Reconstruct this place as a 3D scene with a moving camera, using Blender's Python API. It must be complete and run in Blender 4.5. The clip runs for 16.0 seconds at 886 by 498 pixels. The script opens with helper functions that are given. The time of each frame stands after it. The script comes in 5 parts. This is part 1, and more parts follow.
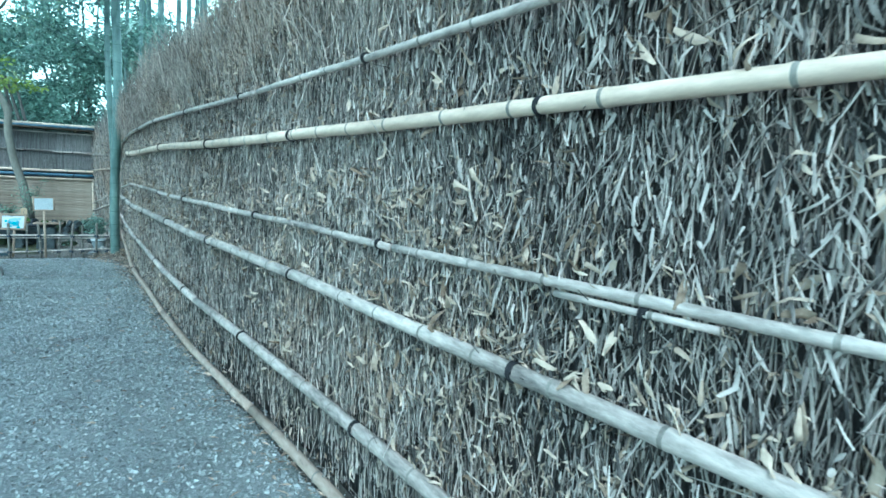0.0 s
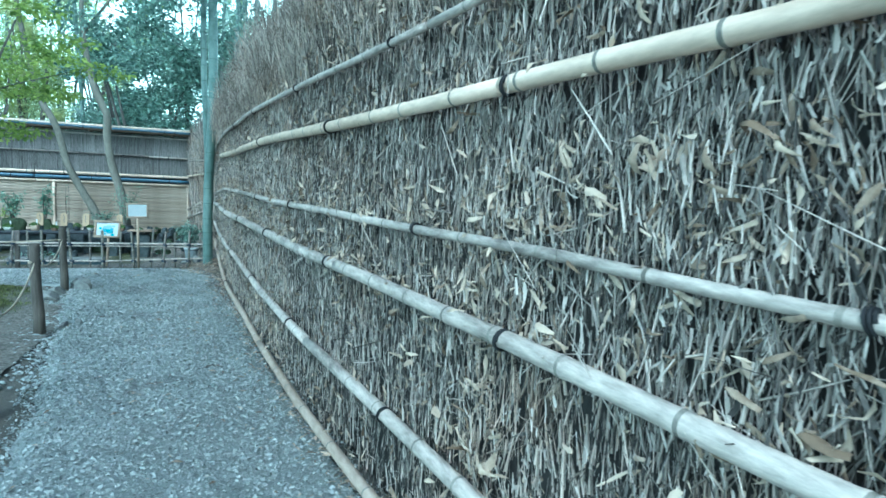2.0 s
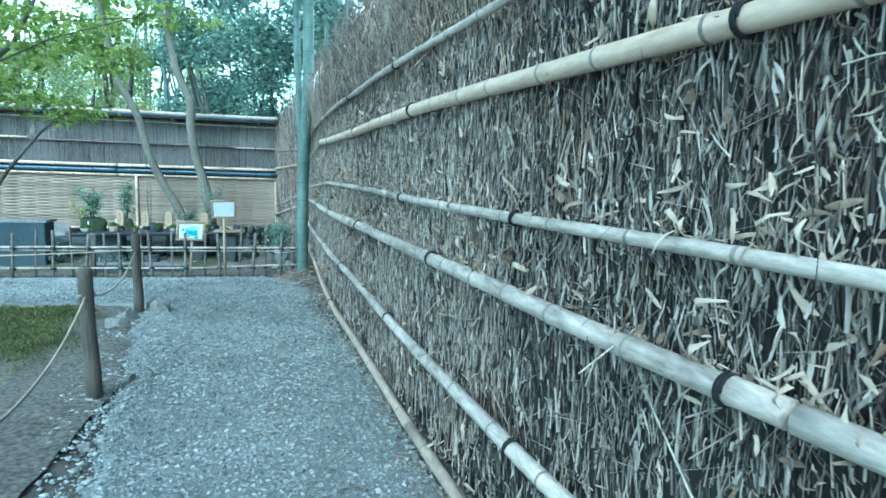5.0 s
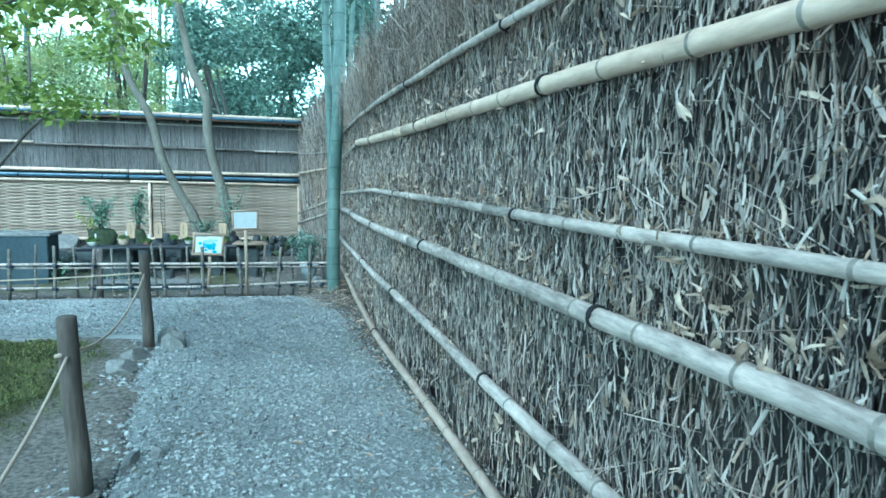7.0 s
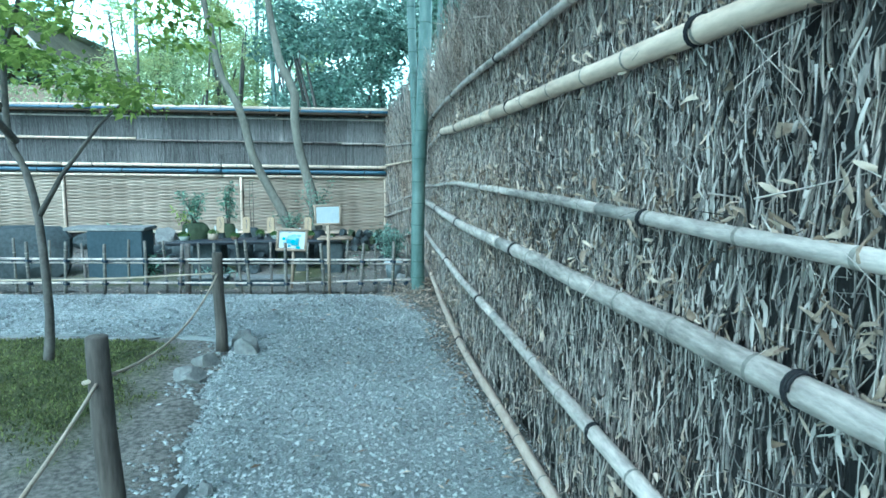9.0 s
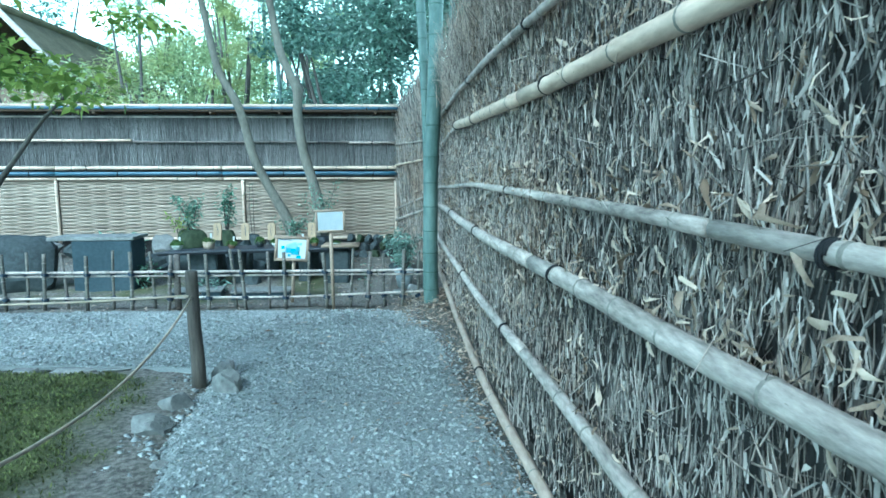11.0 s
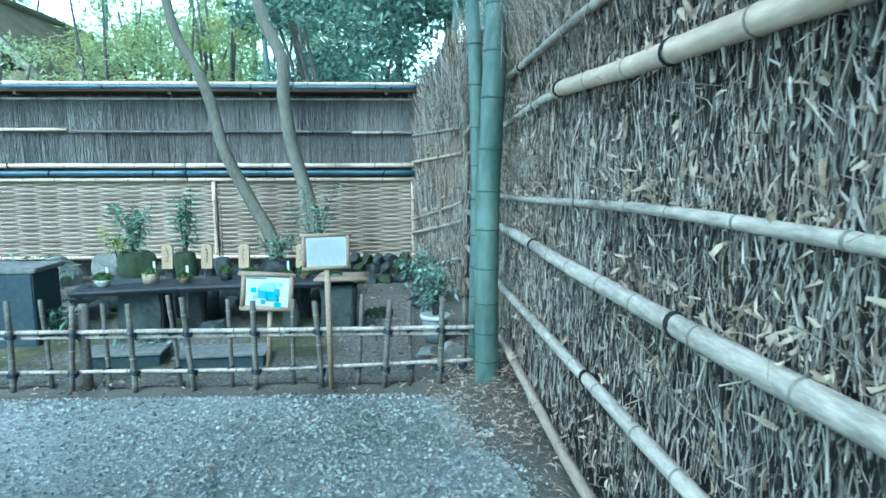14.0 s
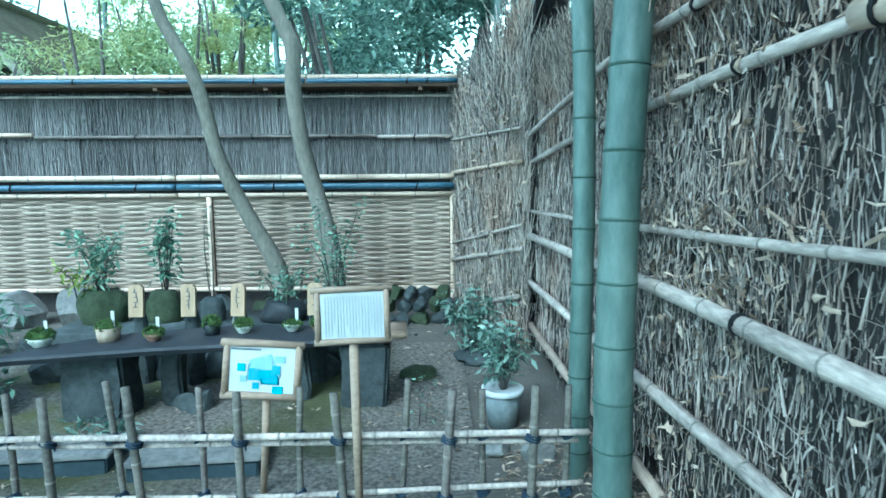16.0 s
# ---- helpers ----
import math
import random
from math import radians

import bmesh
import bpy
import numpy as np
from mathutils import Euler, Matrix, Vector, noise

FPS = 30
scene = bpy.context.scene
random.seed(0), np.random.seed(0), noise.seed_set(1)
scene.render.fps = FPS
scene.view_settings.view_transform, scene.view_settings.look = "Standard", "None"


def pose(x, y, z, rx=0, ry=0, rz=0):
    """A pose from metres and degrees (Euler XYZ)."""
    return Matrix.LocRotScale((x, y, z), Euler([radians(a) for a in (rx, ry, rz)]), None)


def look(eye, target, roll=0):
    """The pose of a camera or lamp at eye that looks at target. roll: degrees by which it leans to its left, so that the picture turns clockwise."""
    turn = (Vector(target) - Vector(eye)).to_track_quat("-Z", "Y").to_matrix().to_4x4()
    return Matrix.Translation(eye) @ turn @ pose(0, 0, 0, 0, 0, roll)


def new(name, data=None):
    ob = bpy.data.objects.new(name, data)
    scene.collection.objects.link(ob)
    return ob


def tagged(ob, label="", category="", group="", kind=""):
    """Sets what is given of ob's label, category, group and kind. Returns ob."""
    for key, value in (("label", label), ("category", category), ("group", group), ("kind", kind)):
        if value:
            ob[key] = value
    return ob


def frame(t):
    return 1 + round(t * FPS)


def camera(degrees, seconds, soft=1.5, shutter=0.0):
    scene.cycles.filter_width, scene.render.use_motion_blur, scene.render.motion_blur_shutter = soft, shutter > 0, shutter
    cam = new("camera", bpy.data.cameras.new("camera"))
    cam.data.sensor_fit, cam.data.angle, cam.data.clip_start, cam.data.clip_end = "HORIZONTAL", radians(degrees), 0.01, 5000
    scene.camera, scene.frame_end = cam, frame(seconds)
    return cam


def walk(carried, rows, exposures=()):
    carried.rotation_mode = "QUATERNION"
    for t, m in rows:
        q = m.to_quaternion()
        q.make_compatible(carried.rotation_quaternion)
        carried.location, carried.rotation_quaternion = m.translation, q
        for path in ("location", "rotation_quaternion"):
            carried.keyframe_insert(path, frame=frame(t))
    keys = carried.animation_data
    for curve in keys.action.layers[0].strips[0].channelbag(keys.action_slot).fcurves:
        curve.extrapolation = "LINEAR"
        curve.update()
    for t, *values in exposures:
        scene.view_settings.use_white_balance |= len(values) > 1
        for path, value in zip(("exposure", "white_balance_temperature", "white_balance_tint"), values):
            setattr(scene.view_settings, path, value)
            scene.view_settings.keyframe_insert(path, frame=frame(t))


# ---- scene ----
cam = camera(74.0, 16.0, soft=1.6, shutter=0.12)
PATH = [
    (0, (0.752, 0.769, 1.316), (1.686, 2.527, 1.125), 2.4),
    (0.5, (0.826, 1.173, 1.288), (1.695, 2.966, 1.11), 2.5),
    (1, (0.815, 1.554, 1.279), (1.629, 3.372, 1.097), 2.5),
    (1.5, (0.803, 1.899, 1.275), (1.551, 3.745, 1.096), 2.2),
    (2, (0.739, 2.196, 1.262), (1.436, 4.062, 1.086), 2.4),
    (2.5, (0.681, 2.541, 1.248), (1.338, 4.417, 1.036), 2.3),
    (3, (0.639, 2.861, 1.279), (1.225, 4.761, 1.063), 2.0),
    (3.5, (0.546, 3.237, 1.289), (1.116, 5.139, 1.056), 2.4),
    (4, (0.539, 3.592, 1.286), (1.061, 5.509, 1.052), 2.3),
    (6.3, (0.32, 4.875, 1.269), (0.773, 6.812, 1.069), 1.5),
    (6.5, (0.304, 4.994, 1.297), (0.753, 6.933, 1.097), 1.4),
    (7, (0.264, 5.219, 1.295), (0.689, 7.162, 1.085), 1.3),
    (7.5, (0.202, 5.415, 1.311), (0.638, 7.356, 1.097), 1.1),
    (8, (0.2, 5.525, 1.309), (0.527, 7.485, 1.08), 0.5),
    (8.5, (0.294, 5.638, 1.306), (0.505, 7.612, 1.067), 0.7),
    (9, (0.35, 5.758, 1.304), (0.475, 7.739, 1.059), 0.7),
    (11.3, (0.388, 6.627, 1.314), (0.462, 8.611, 1.065), -0.1),
    (11.5, (0.356, 6.747, 1.308), (0.441, 8.728, 1.048), 0.1),
    (12, (0.293, 7.169, 1.299), (0.368, 9.15, 1.034), -0.2),
    (12.5, (0.201, 7.568, 1.275), (0.286, 9.548, 1.008), -0.4),
    (13, (0.121, 7.929, 1.3), (0.218, 9.91, 1.041), -0.3),
    (13.5, (0.13, 8.364, 1.336), (0.199, 10.347, 1.086), -0.5),
    (14, (0.06, 8.777, 1.364), (0.137, 10.759, 1.103), -0.1),
    (14.5, (0.028, 9.197, 1.358), (0.093, 11.181, 1.11), 0.1),
    (15, (-0.033, 9.541, 1.372), (0.024, 11.526, 1.136), -0.5),
    (15.5, (-0.138, 9.879, 1.398), (-0.067, 11.863, 1.16), -0.3),
    (16, (-0.213, 10.242, 1.389), (-0.187, 12.229, 1.162), -0.4),
]
walk(cam, [(t, look(eye, target, roll)) for t, eye, target, roll in PATH], exposures=[(0, 0.36, 4150, -16), (2.5, 0.46, 4150, -16), (4, 0.58, 4150, -16)])

# ---------- world, sun, exposure ----------
world = bpy.data.worlds.new("sky")
scene.world = world
world.use_nodes = True
wn = world.node_tree
sky = wn.nodes.new("ShaderNodeTexSky")
sky.sky_type = 'NISHITA'
sky.sun_disc = False
sky.sun_elevation = radians(46)
sky.sun_rotation = radians(206)
sky.dust_density = 7.0
wn.links.new(sky.outputs[0], wn.nodes["Background"].inputs[0])
wn.nodes["Background"].inputs[1].default_value = 0.15
sun = new("sun", bpy.data.lights.new("sun", 'SUN'))
sun.data.energy, sun.data.angle, sun.data.color = 1.3, radians(18), (1.0, 0.97, 0.93)
sun.matrix_world = look((-7, -5.5, 15), (0, 7, 0))

# ---------- materials ----------


def surface(name, dark, light, rough=0.8, grain=30.0, blotch=2.0, bump=0.3, island=0.0, piece=0.0, metal=0.0,
            stretch=(1, 1, 1), depth=0.01, spec=0.3, trans=0.0):
    """A weathered surface: two scales of noise between two colours, with its own relief."""
    m = bpy.data.materials.new(name)
    m.use_nodes = True
    t = m.node_tree
    b = t.nodes["Principled BSDF"]

    def node(kind, **values):
        n = t.nodes.new(kind)
        for k, v in values.items():
            n.inputs[k].default_value = v
        return n
    co = t.nodes.new("ShaderNodeTexCoord")
    mp = node("ShaderNodeMapping", Scale=stretch)
    t.links.new(co.outputs["Object"], mp.inputs["Vector"])
    fine = node("ShaderNodeTexNoise", Scale=grain, Detail=6.0, Roughness=0.65)
    big = node("ShaderNodeTexNoise", Scale=blotch, Detail=4.0)
    for n in (fine, big):
        t.links.new(mp.outputs[0], n.inputs["Vector"])
    add = node("ShaderNodeMath")
    add.operation = 'ADD'
    t.links.new(fine.outputs[0], add.inputs[0])
    t.links.new(big.outputs[0], add.inputs[1])
    last = add
    if island or piece:
        src = t.nodes.new("ShaderNodeNewGeometry" if island else "ShaderNodeObjectInfo")
        sc = node("ShaderNodeMath")
        sc.operation = 'MULTIPLY_ADD'
        sc.inputs[1].default_value = (island or piece) * 2
        sc.inputs[2].default_value = -(island or piece)
        t.links.new(src.outputs["Random Per Island" if island else "Random"], sc.inputs[0])
        last = node("ShaderNodeMath")
        last.operation = 'ADD'
        t.links.new(add.outputs[0], last.inputs[0])
        t.links.new(sc.outputs[0], last.inputs[1])
    ramp = t.nodes.new("ShaderNodeMapRange")
    ramp.inputs[1].default_value, ramp.inputs[2].default_value = 0.62, 1.38
    t.links.new(last.outputs[0], ramp.inputs[0])
    mix = t.nodes.new("ShaderNodeMix")
    mix.data_type = 'RGBA'
    mix.inputs[6].default_value, mix.inputs[7].default_value = (*dark, 1), (*light, 1)
    t.links.new(ramp.outputs[0], mix.inputs[0])
    t.links.new(mix.outputs[2], b.inputs["Base Color"])
    b.inputs["Roughness"].default_value = rough
    b.inputs["Metallic"].default_value = metal
    b.inputs["Specular IOR Level"].default_value = spec
    if trans:
        tr = t.nodes.new("ShaderNodeBsdfTranslucent")
        ms = t.nodes.new("ShaderNodeMixShader")
        ms.inputs[0].default_value = trans
        t.links.new(mix.outputs[2], tr.inputs[0])
        t.links.new(b.outputs[0], ms.inputs[1])
        t.links.new(tr.outputs[0], ms.inputs[2])
        t.links.new(ms.outputs[0], t.nodes["Material Output"].inputs[0])
    if bump:
        bp = node("ShaderNodeBump", Strength=bump, Distance=depth)
        t.links.new(fine.outputs[0], bp.inputs["Height"])
        t.links.new(bp.outputs[0], b.inputs["Normal"])
    return m


TWIG = surface("weathered_twigs", (0.042, 0.038, 0.035), (0.58, 0.51, 0.44), 0.85, 60, 1.1, 0.4, island=0.4, stretch=(1, 1, 0.3), depth=0.002)
TIP = surface("dry_branch_tips", (0.06, 0.05, 0.042), (0.52, 0.445, 0.37), 0.85, 60, 1.1, 0.3, island=0.38, depth=0.002)
for m_ in (TWIG, TIP):
    # browner, less bleached bundles here and there
    t_ = m_.node_tree
    out_ = t_.nodes["Principled BSDF"].inputs["Base Color"].links[0].from_socket
    co_ = t_.nodes.new("ShaderNodeTexCoord")
    nz_ = t_.nodes.new("ShaderNodeTexNoise")
    nz_.inputs["Scale"].default_value, nz_.inputs["Detail"].default_value = 1.7, 3.0
    t_.links.new(co_.outputs["Object"], nz_.inputs["Vector"])
    rg_ = t_.nodes.new("ShaderNodeMapRange")
    for k_, v_ in enumerate((0.5, 0.75, 0.0, 0.55)):
        rg_.inputs[k_ + 1].default_value = v_
    t_.links.new(nz_.outputs[0], rg_.inputs[0])
    mul_ = t_.nodes.new("ShaderNodeMix")
    mul_.data_type, mul_.blend_type = 'RGBA', 'MULTIPLY'
    mul_.inputs[7].default_value = (0.95, 0.66, 0.44, 1)
    t_.links.new(rg_.outputs[0], mul_.inputs[0])
    t_.links.new(out_, mul_.inputs[6])
    t_.links.new(mul_.outputs[2], t_.nodes["Principled BSDF"].inputs["Base Color"])
# packed brush; its near-black colour holds the shade deep between the twigs
CORE = surface("shaded_packed_brushwood", (0.013, 0.013, 0.0135), (0.085, 0.078, 0.072), 0.95, 55, 5, 0.9, stretch=(1, 1, 0.12), depth=0.015)
SCRAP = surface("dry_bamboo_sheath", (0.17, 0.122, 0.08), (0.56, 0.455, 0.345), 0.75, 40, 2, 0.3, island=0.44, depth=0.003)
CHIP = surface("grey_broken_sheath", (0.055, 0.049, 0.045), (0.52, 0.46, 0.4), 0.85, 45, 2, 0.3, island=0.44, stretch=(1, 1, 0.3), depth=0.002)
FINE = surface("fine_grey_twigs", (0.12, 0.115, 0.11), (0.42, 0.4, 0.38), 0.85, 50, 1.1, 0.3, island=0.3, stretch=(1, 1, 0.3), depth=0.002)
POLE = surface("weathered_bamboo", (0.10, 0.086, 0.076), (0.73, 0.64, 0.55), 0.7, 55, 6, 0.7, depth=0.004, spec=0.35, stretch=(1, 0.22, 1))
POLE_OLD = surface("old_bamboo_stake", (0.04, 0.038, 0.033), (0.23, 0.21, 0.175), 0.75, 45, 5, 0.4, depth=0.003)
POLE_PALE = surface("straw_bamboo", (0.36, 0.27, 0.19), (0.84, 0.68, 0.52), 0.5, 40, 3, 0.25, depth=0.002, spec=0.45, stretch=(1, 0.22, 1))
POLE_DARK = surface("dark_branch", (0.05, 0.042, 0.038), (0.26, 0.23, 0.2), 0.8, 50, 5, 0.4, depth=0.004)
EDGE = surface("buff_bamboo", (0.22, 0.165, 0.12), (0.56, 0.46, 0.37), 0.7, 40, 3, 0.3, depth=0.003, stretch=(1, 0.3, 1))
NODE = surface("bamboo_node", (0.1, 0.09, 0.075), (0.36, 0.33, 0.28), 0.7, 60, 4, 0.2)
TWINE = surface("black_palm_twine", (0.008, 0.008, 0.009), (0.035, 0.033, 0.035), 0.9, 200, 8, 0.5, depth=0.002)
TWINE_BLUE = surface("blue_black_twine", (0.012, 0.02, 0.035), (0.04, 0.06, 0.09), 0.9, 200, 8, 0.5, depth=0.002)
GREEN = surface("green_bamboo", (0.026, 0.058, 0.047), (0.2, 0.262, 0.23), 0.38, 14, 2.6, 0.06, stretch=(1, 1, 0.35), depth=0.004, spec=0.5)
GREEN_NODE = surface("bamboo_joint", (0.03, 0.06, 0.045), (0.08, 0.12, 0.09), 0.6, 40, 5, 0.1)
GREEN_BLOOM = surface("pale_bamboo_bloom", (0.3, 0.4, 0.33), (0.5, 0.6, 0.5), 0.6, 40, 5, 0.1)
BLUEPIPE = surface("blue_painted_pole", (0.03, 0.07, 0.11), (0.09, 0.16, 0.22), 0.35, 20, 2, 0.1, spec=0.5)
WOVEN = surface("split_bamboo_slat", (0.215, 0.165, 0.12), (0.42, 0.345, 0.265), 0.7, 30, 2.5, 0.25, piece=0.22, stretch=(0.25, 1, 1), depth=0.002)
PLANKDARK = surface("dark_board", (0.05, 0.035, 0.025), (0.2, 0.14, 0.09), 0.8, 30, 3, 0.3, stretch=(0.2, 1, 1))
WOOD = surface("weathered_timber", (0.03, 0.026, 0.022), (0.175, 0.15, 0.125), 0.8, 60, 4, 0.5, stretch=(1, 1, 0.12), depth=0.004)
SIGNWOOD = surface("sign_frame_timber", (0.17, 0.12, 0.08), (0.42, 0.33, 0.24), 0.7, 50, 5, 0.4, stretch=(0.3, 1, 1), depth=0.003)
TAGWOOD = surface("new_pine", (0.32, 0.23, 0.13), (0.54, 0.41, 0.27), 0.6, 40, 5, 0.2, stretch=(1, 1, 0.15))
PAPER = surface("white_board", (0.42, 0.45, 0.45), (0.56, 0.59, 0.58), 0.4, 8, 2, 0.02)
GREYINK = surface("faded_ink", (0.3, 0.34, 0.35), (0.42, 0.45, 0.46), 0.6, 20, 2, 0.0)
INK = surface("ink", (0.05, 0.06, 0.07), (0.12, 0.13, 0.14), 0.6, 20, 2, 0.0)
CYAN = surface("cyan_print", (0.05, 0.25, 0.33), (0.11, 0.35, 0.42), 0.4, 20, 9, 0.0)
CYAN_PALE = surface("pale_cyan_print", (0.22, 0.38, 0.41), (0.32, 0.47, 0.49), 0.4, 20, 9, 0.0)
TEAL = surface("teal_print", (0.02, 0.25, 0.3), (0.06, 0.4, 0.42), 0.4, 20, 9, 0.0)
SOIL = surface("bare_soil", (0.06, 0.055, 0.046), (0.2, 0.185, 0.158), 0.95, 70, 1.4, 0.8, depth=0.012)
GRAVEL = surface("grey_gravel", (0.17, 0.18, 0.172), (0.45, 0.472, 0.45), 0.9, 150, 0.7, 1.0, depth=0.014)
PEBBLE = surface("gravel_stone", (0.19, 0.2, 0.192), (0.48, 0.5, 0.478), 0.85, 90, 2, 0.3, island=0.42, depth=0.002)
SOIL_STONE = surface("soil_crumbs", (0.06, 0.055, 0.05), (0.3, 0.28, 0.25), 0.9, 60, 2, 0.3, island=0.4)
POTGREY = surface("grey_pot", (0.12, 0.14, 0.14), (0.3, 0.33, 0.33), 0.5, 30, 5, 0.1)
MOSS = surface("moss", (0.036, 0.041, 0.016), (0.14, 0.148, 0.048), 0.95, 120, 3, 1.0, depth=0.012)
mt_ = MOSS.node_tree
mask = mt_.nodes.new("ShaderNodeAttribute")
mask.attribute_name = "growth"
mx_ = mt_.nodes.new("ShaderNodeMix")
mx_.data_type = 'RGBA'
old = mt_.nodes["Principled BSDF"].inputs["Base Color"].links[0].from_socket
soil_n = mt_.nodes.new("ShaderNodeTexNoise")
soil_n.inputs["Scale"].default_value, soil_n.inputs["Detail"].default_value = 40.0, 6.0
soil_r = mt_.nodes.new("ShaderNodeValToRGB")
soil_r.color_ramp.elements[0].position, soil_r.color_ramp.elements[0].color = 0.35, (0.1, 0.091, 0.078, 1)
soil_r.color_ramp.elements[1].position, soil_r.color_ramp.elements[1].color = 0.7, (0.29, 0.268, 0.23, 1)
soil_c = mt_.nodes.new("ShaderNodeTexCoord")
mt_.links.new(soil_c.outputs["Object"], soil_n.inputs["Vector"])
mt_.links.new(soil_n.outputs[0], soil_r.inputs[0])
mt_.links.new(mask.outputs["Fac"], mx_.inputs[0])
mt_.links.new(soil_r.outputs[0], mx_.inputs[6])
mt_.links.new(old, mx_.inputs[7])
mt_.links.new(mx_.outputs[2], mt_.nodes["Principled BSDF"].inputs["Base Color"])
BLADE = surface("moss_tufts", (0.045, 0.056, 0.017), (0.185, 0.2, 0.065), 0.9, 50, 3, 0.0, island=0.4)
ROCK = surface("grey_rock", (0.10, 0.102, 0.098), (0.34, 0.335, 0.31), 0.85, 22, 3, 0.8, depth=0.02)
ROCK_DARK = surface("dark_rock", (0.018, 0.024, 0.025), (0.095, 0.108, 0.108), 0.75, 22, 3, 0.7, depth=0.02)
ROCK_MOSSY = surface("mossy_rock", (0.018, 0.026, 0.014), (0.085, 0.105, 0.055), 0.9, 22, 3, 0.7, depth=0.02)
SLAB = surface("slate_slab", (0.014, 0.016, 0.02), (0.055, 0.06, 0.07), 0.55, 25, 3, 0.4, depth=0.006, spec=0.4)
BOXSTONE = surface("dressed_dark_stone", (0.026, 0.042, 0.052), (0.07, 0.095, 0.11), 0.65, 30, 2, 0.2, depth=0.004)
CERAMIC = surface("glazed_pot", (0.42, 0.44, 0.38), (0.68, 0.7, 0.62), 0.3, 20, 6, 0.05, spec=0.6)
TERRA = surface("clay_pot", (0.14, 0.085, 0.06), (0.3, 0.19, 0.13), 0.7, 30, 6, 0.2)
KEG = surface("wooden_tub", (0.3, 0.23, 0.16), (0.55, 0.44, 0.33), 0.7, 30, 6, 0.2, stretch=(1, 1, 0.2))
BLACKPOT = surface("black_pot", (0.012, 0.014, 0.016), (0.04, 0.045, 0.05), 0.5, 30, 6, 0.1)
CUSHION = surface("cushion_moss", (0.04, 0.075, 0.02), (0.15, 0.21, 0.06), 0.95, 90, 8, 0.8)
WHITE = surface("white_plastic", (0.5, 0.52, 0.52), (0.68, 0.7, 0.7), 0.4, 20, 5, 0.0)
ROPE = surface("hemp_rope", (0.3, 0.24, 0.17), (0.55, 0.47, 0.36), 0.9, 150, 9, 0.6, depth=0.003)
BARK = surface("smooth_grey_bark", (0.085, 0.08, 0.062), (0.25, 0.235, 0.19), 0.85, 35, 3, 0.35, stretch=(1, 1, 0.35), depth=0.006)
BARK_DARK = surface("dark_bark", (0.05, 0.045, 0.04), (0.17, 0.155, 0.135), 0.9, 35, 4, 0.5, depth=0.008)
LEAF_MAPLE = surface("maple_leaf", (0.14, 0.2, 0.04), (0.46, 0.54, 0.13), 0.6, 10, 1, 0.0, island=0.4, trans=0.5)
LEAF_DARK = surface("evergreen_leaf", (0.075, 0.13, 0.1), (0.38, 0.5, 0.4), 0.28, 10, 0.7, 0.0, island=0.4, spec=0.5, trans=0.25)
LEAF_LIGHT = surface("bamboo_leaf", (0.26, 0.34, 0.14), (0.72, 0.78, 0.46), 0.6, 10, 0.6, 0.0, island=0.4, trans=0.5)
LEAF_YELLOW = surface("yellow_green_leaf", (0.34, 0.38, 0.12), (0.78, 0.8, 0.42), 0.6, 10, 0.6, 0.0, island=0.35, trans=0.5)
LEAF_POT = surface("potted_leaf", (0.07, 0.14, 0.09), (0.32, 0.45, 0.32), 0.45, 10, 3, 0.0, island=0.4, trans=0.3)
ROOF = surface("brown_thatch", (0.085, 0.072, 0.042), (0.22, 0.195, 0.12), 0.8, 12, 2, 0.3)
PLASTER = surface("pale_plaster", (0.45, 0.42, 0.36), (0.65, 0.61, 0.53), 0.9, 12, 2, 0.2)

# ---------- building helpers ----------


def part(name, bm, material, parent=None, label="", smooth=True):
    me = bpy.data.meshes.new(name)
    bm.to_mesh(me)
    bm.free()
    return shared(name, me, material, parent, label, smooth)


def shared(name, me, material, parent=None, label="", smooth=True):
    if not me.materials:
        me.materials.append(material)
    if smooth:
        me.polygons.foreach_set("use_smooth", [True] * len(me.polygons))
    ob = new(name, me)
    if parent:
        ob.parent = parent
    if label:
        tagged(ob, label)
    return ob


def thing(name, label, category, group="", at=(0, 0, 0), kind=""):
    ob = new(name)
    ob.matrix_basis = pose(*at)
    ob.empty_display_size = 0.1
    return tagged(ob, label, category, group, kind)


def tube(bm, pts, radii, seg=10, caps=True, marks=()):
    """A swept tube along points, with a radius at each."""
    pts = [Vector(p) for p in pts]
    rings = []
    side = None
    for i, p in enumerate(pts):
        d = (pts[min(i + 1, len(pts) - 1)] - pts[max(i - 1, 0)]).normalized()
        if side is None:
            side = d.cross(Vector((0, 0, 1)) if abs(d.z) < 0.9 else Vector((1, 0, 0))).normalized()
        side = (side - d * side.dot(d)).normalized()
        up = d.cross(side)
        r = radii[i] if hasattr(radii, "__len__") else radii
        rings.append([bm.verts.new(p + (side * math.cos(a) + up * math.sin(a)) * r)
                      for a in (2 * math.pi * k / seg for k in range(seg))])
    for i, (a, b) in enumerate(zip(rings, rings[1:])):
        for k in range(seg):
            bm.faces.new((a[k], a[(k + 1) % seg], b[(k + 1) % seg], b[k])).material_index = 1 if i in marks else 0
    if caps:
        bm.faces.new(rings[0][::-1])
        bm.faces.new(rings[-1])
    return bm


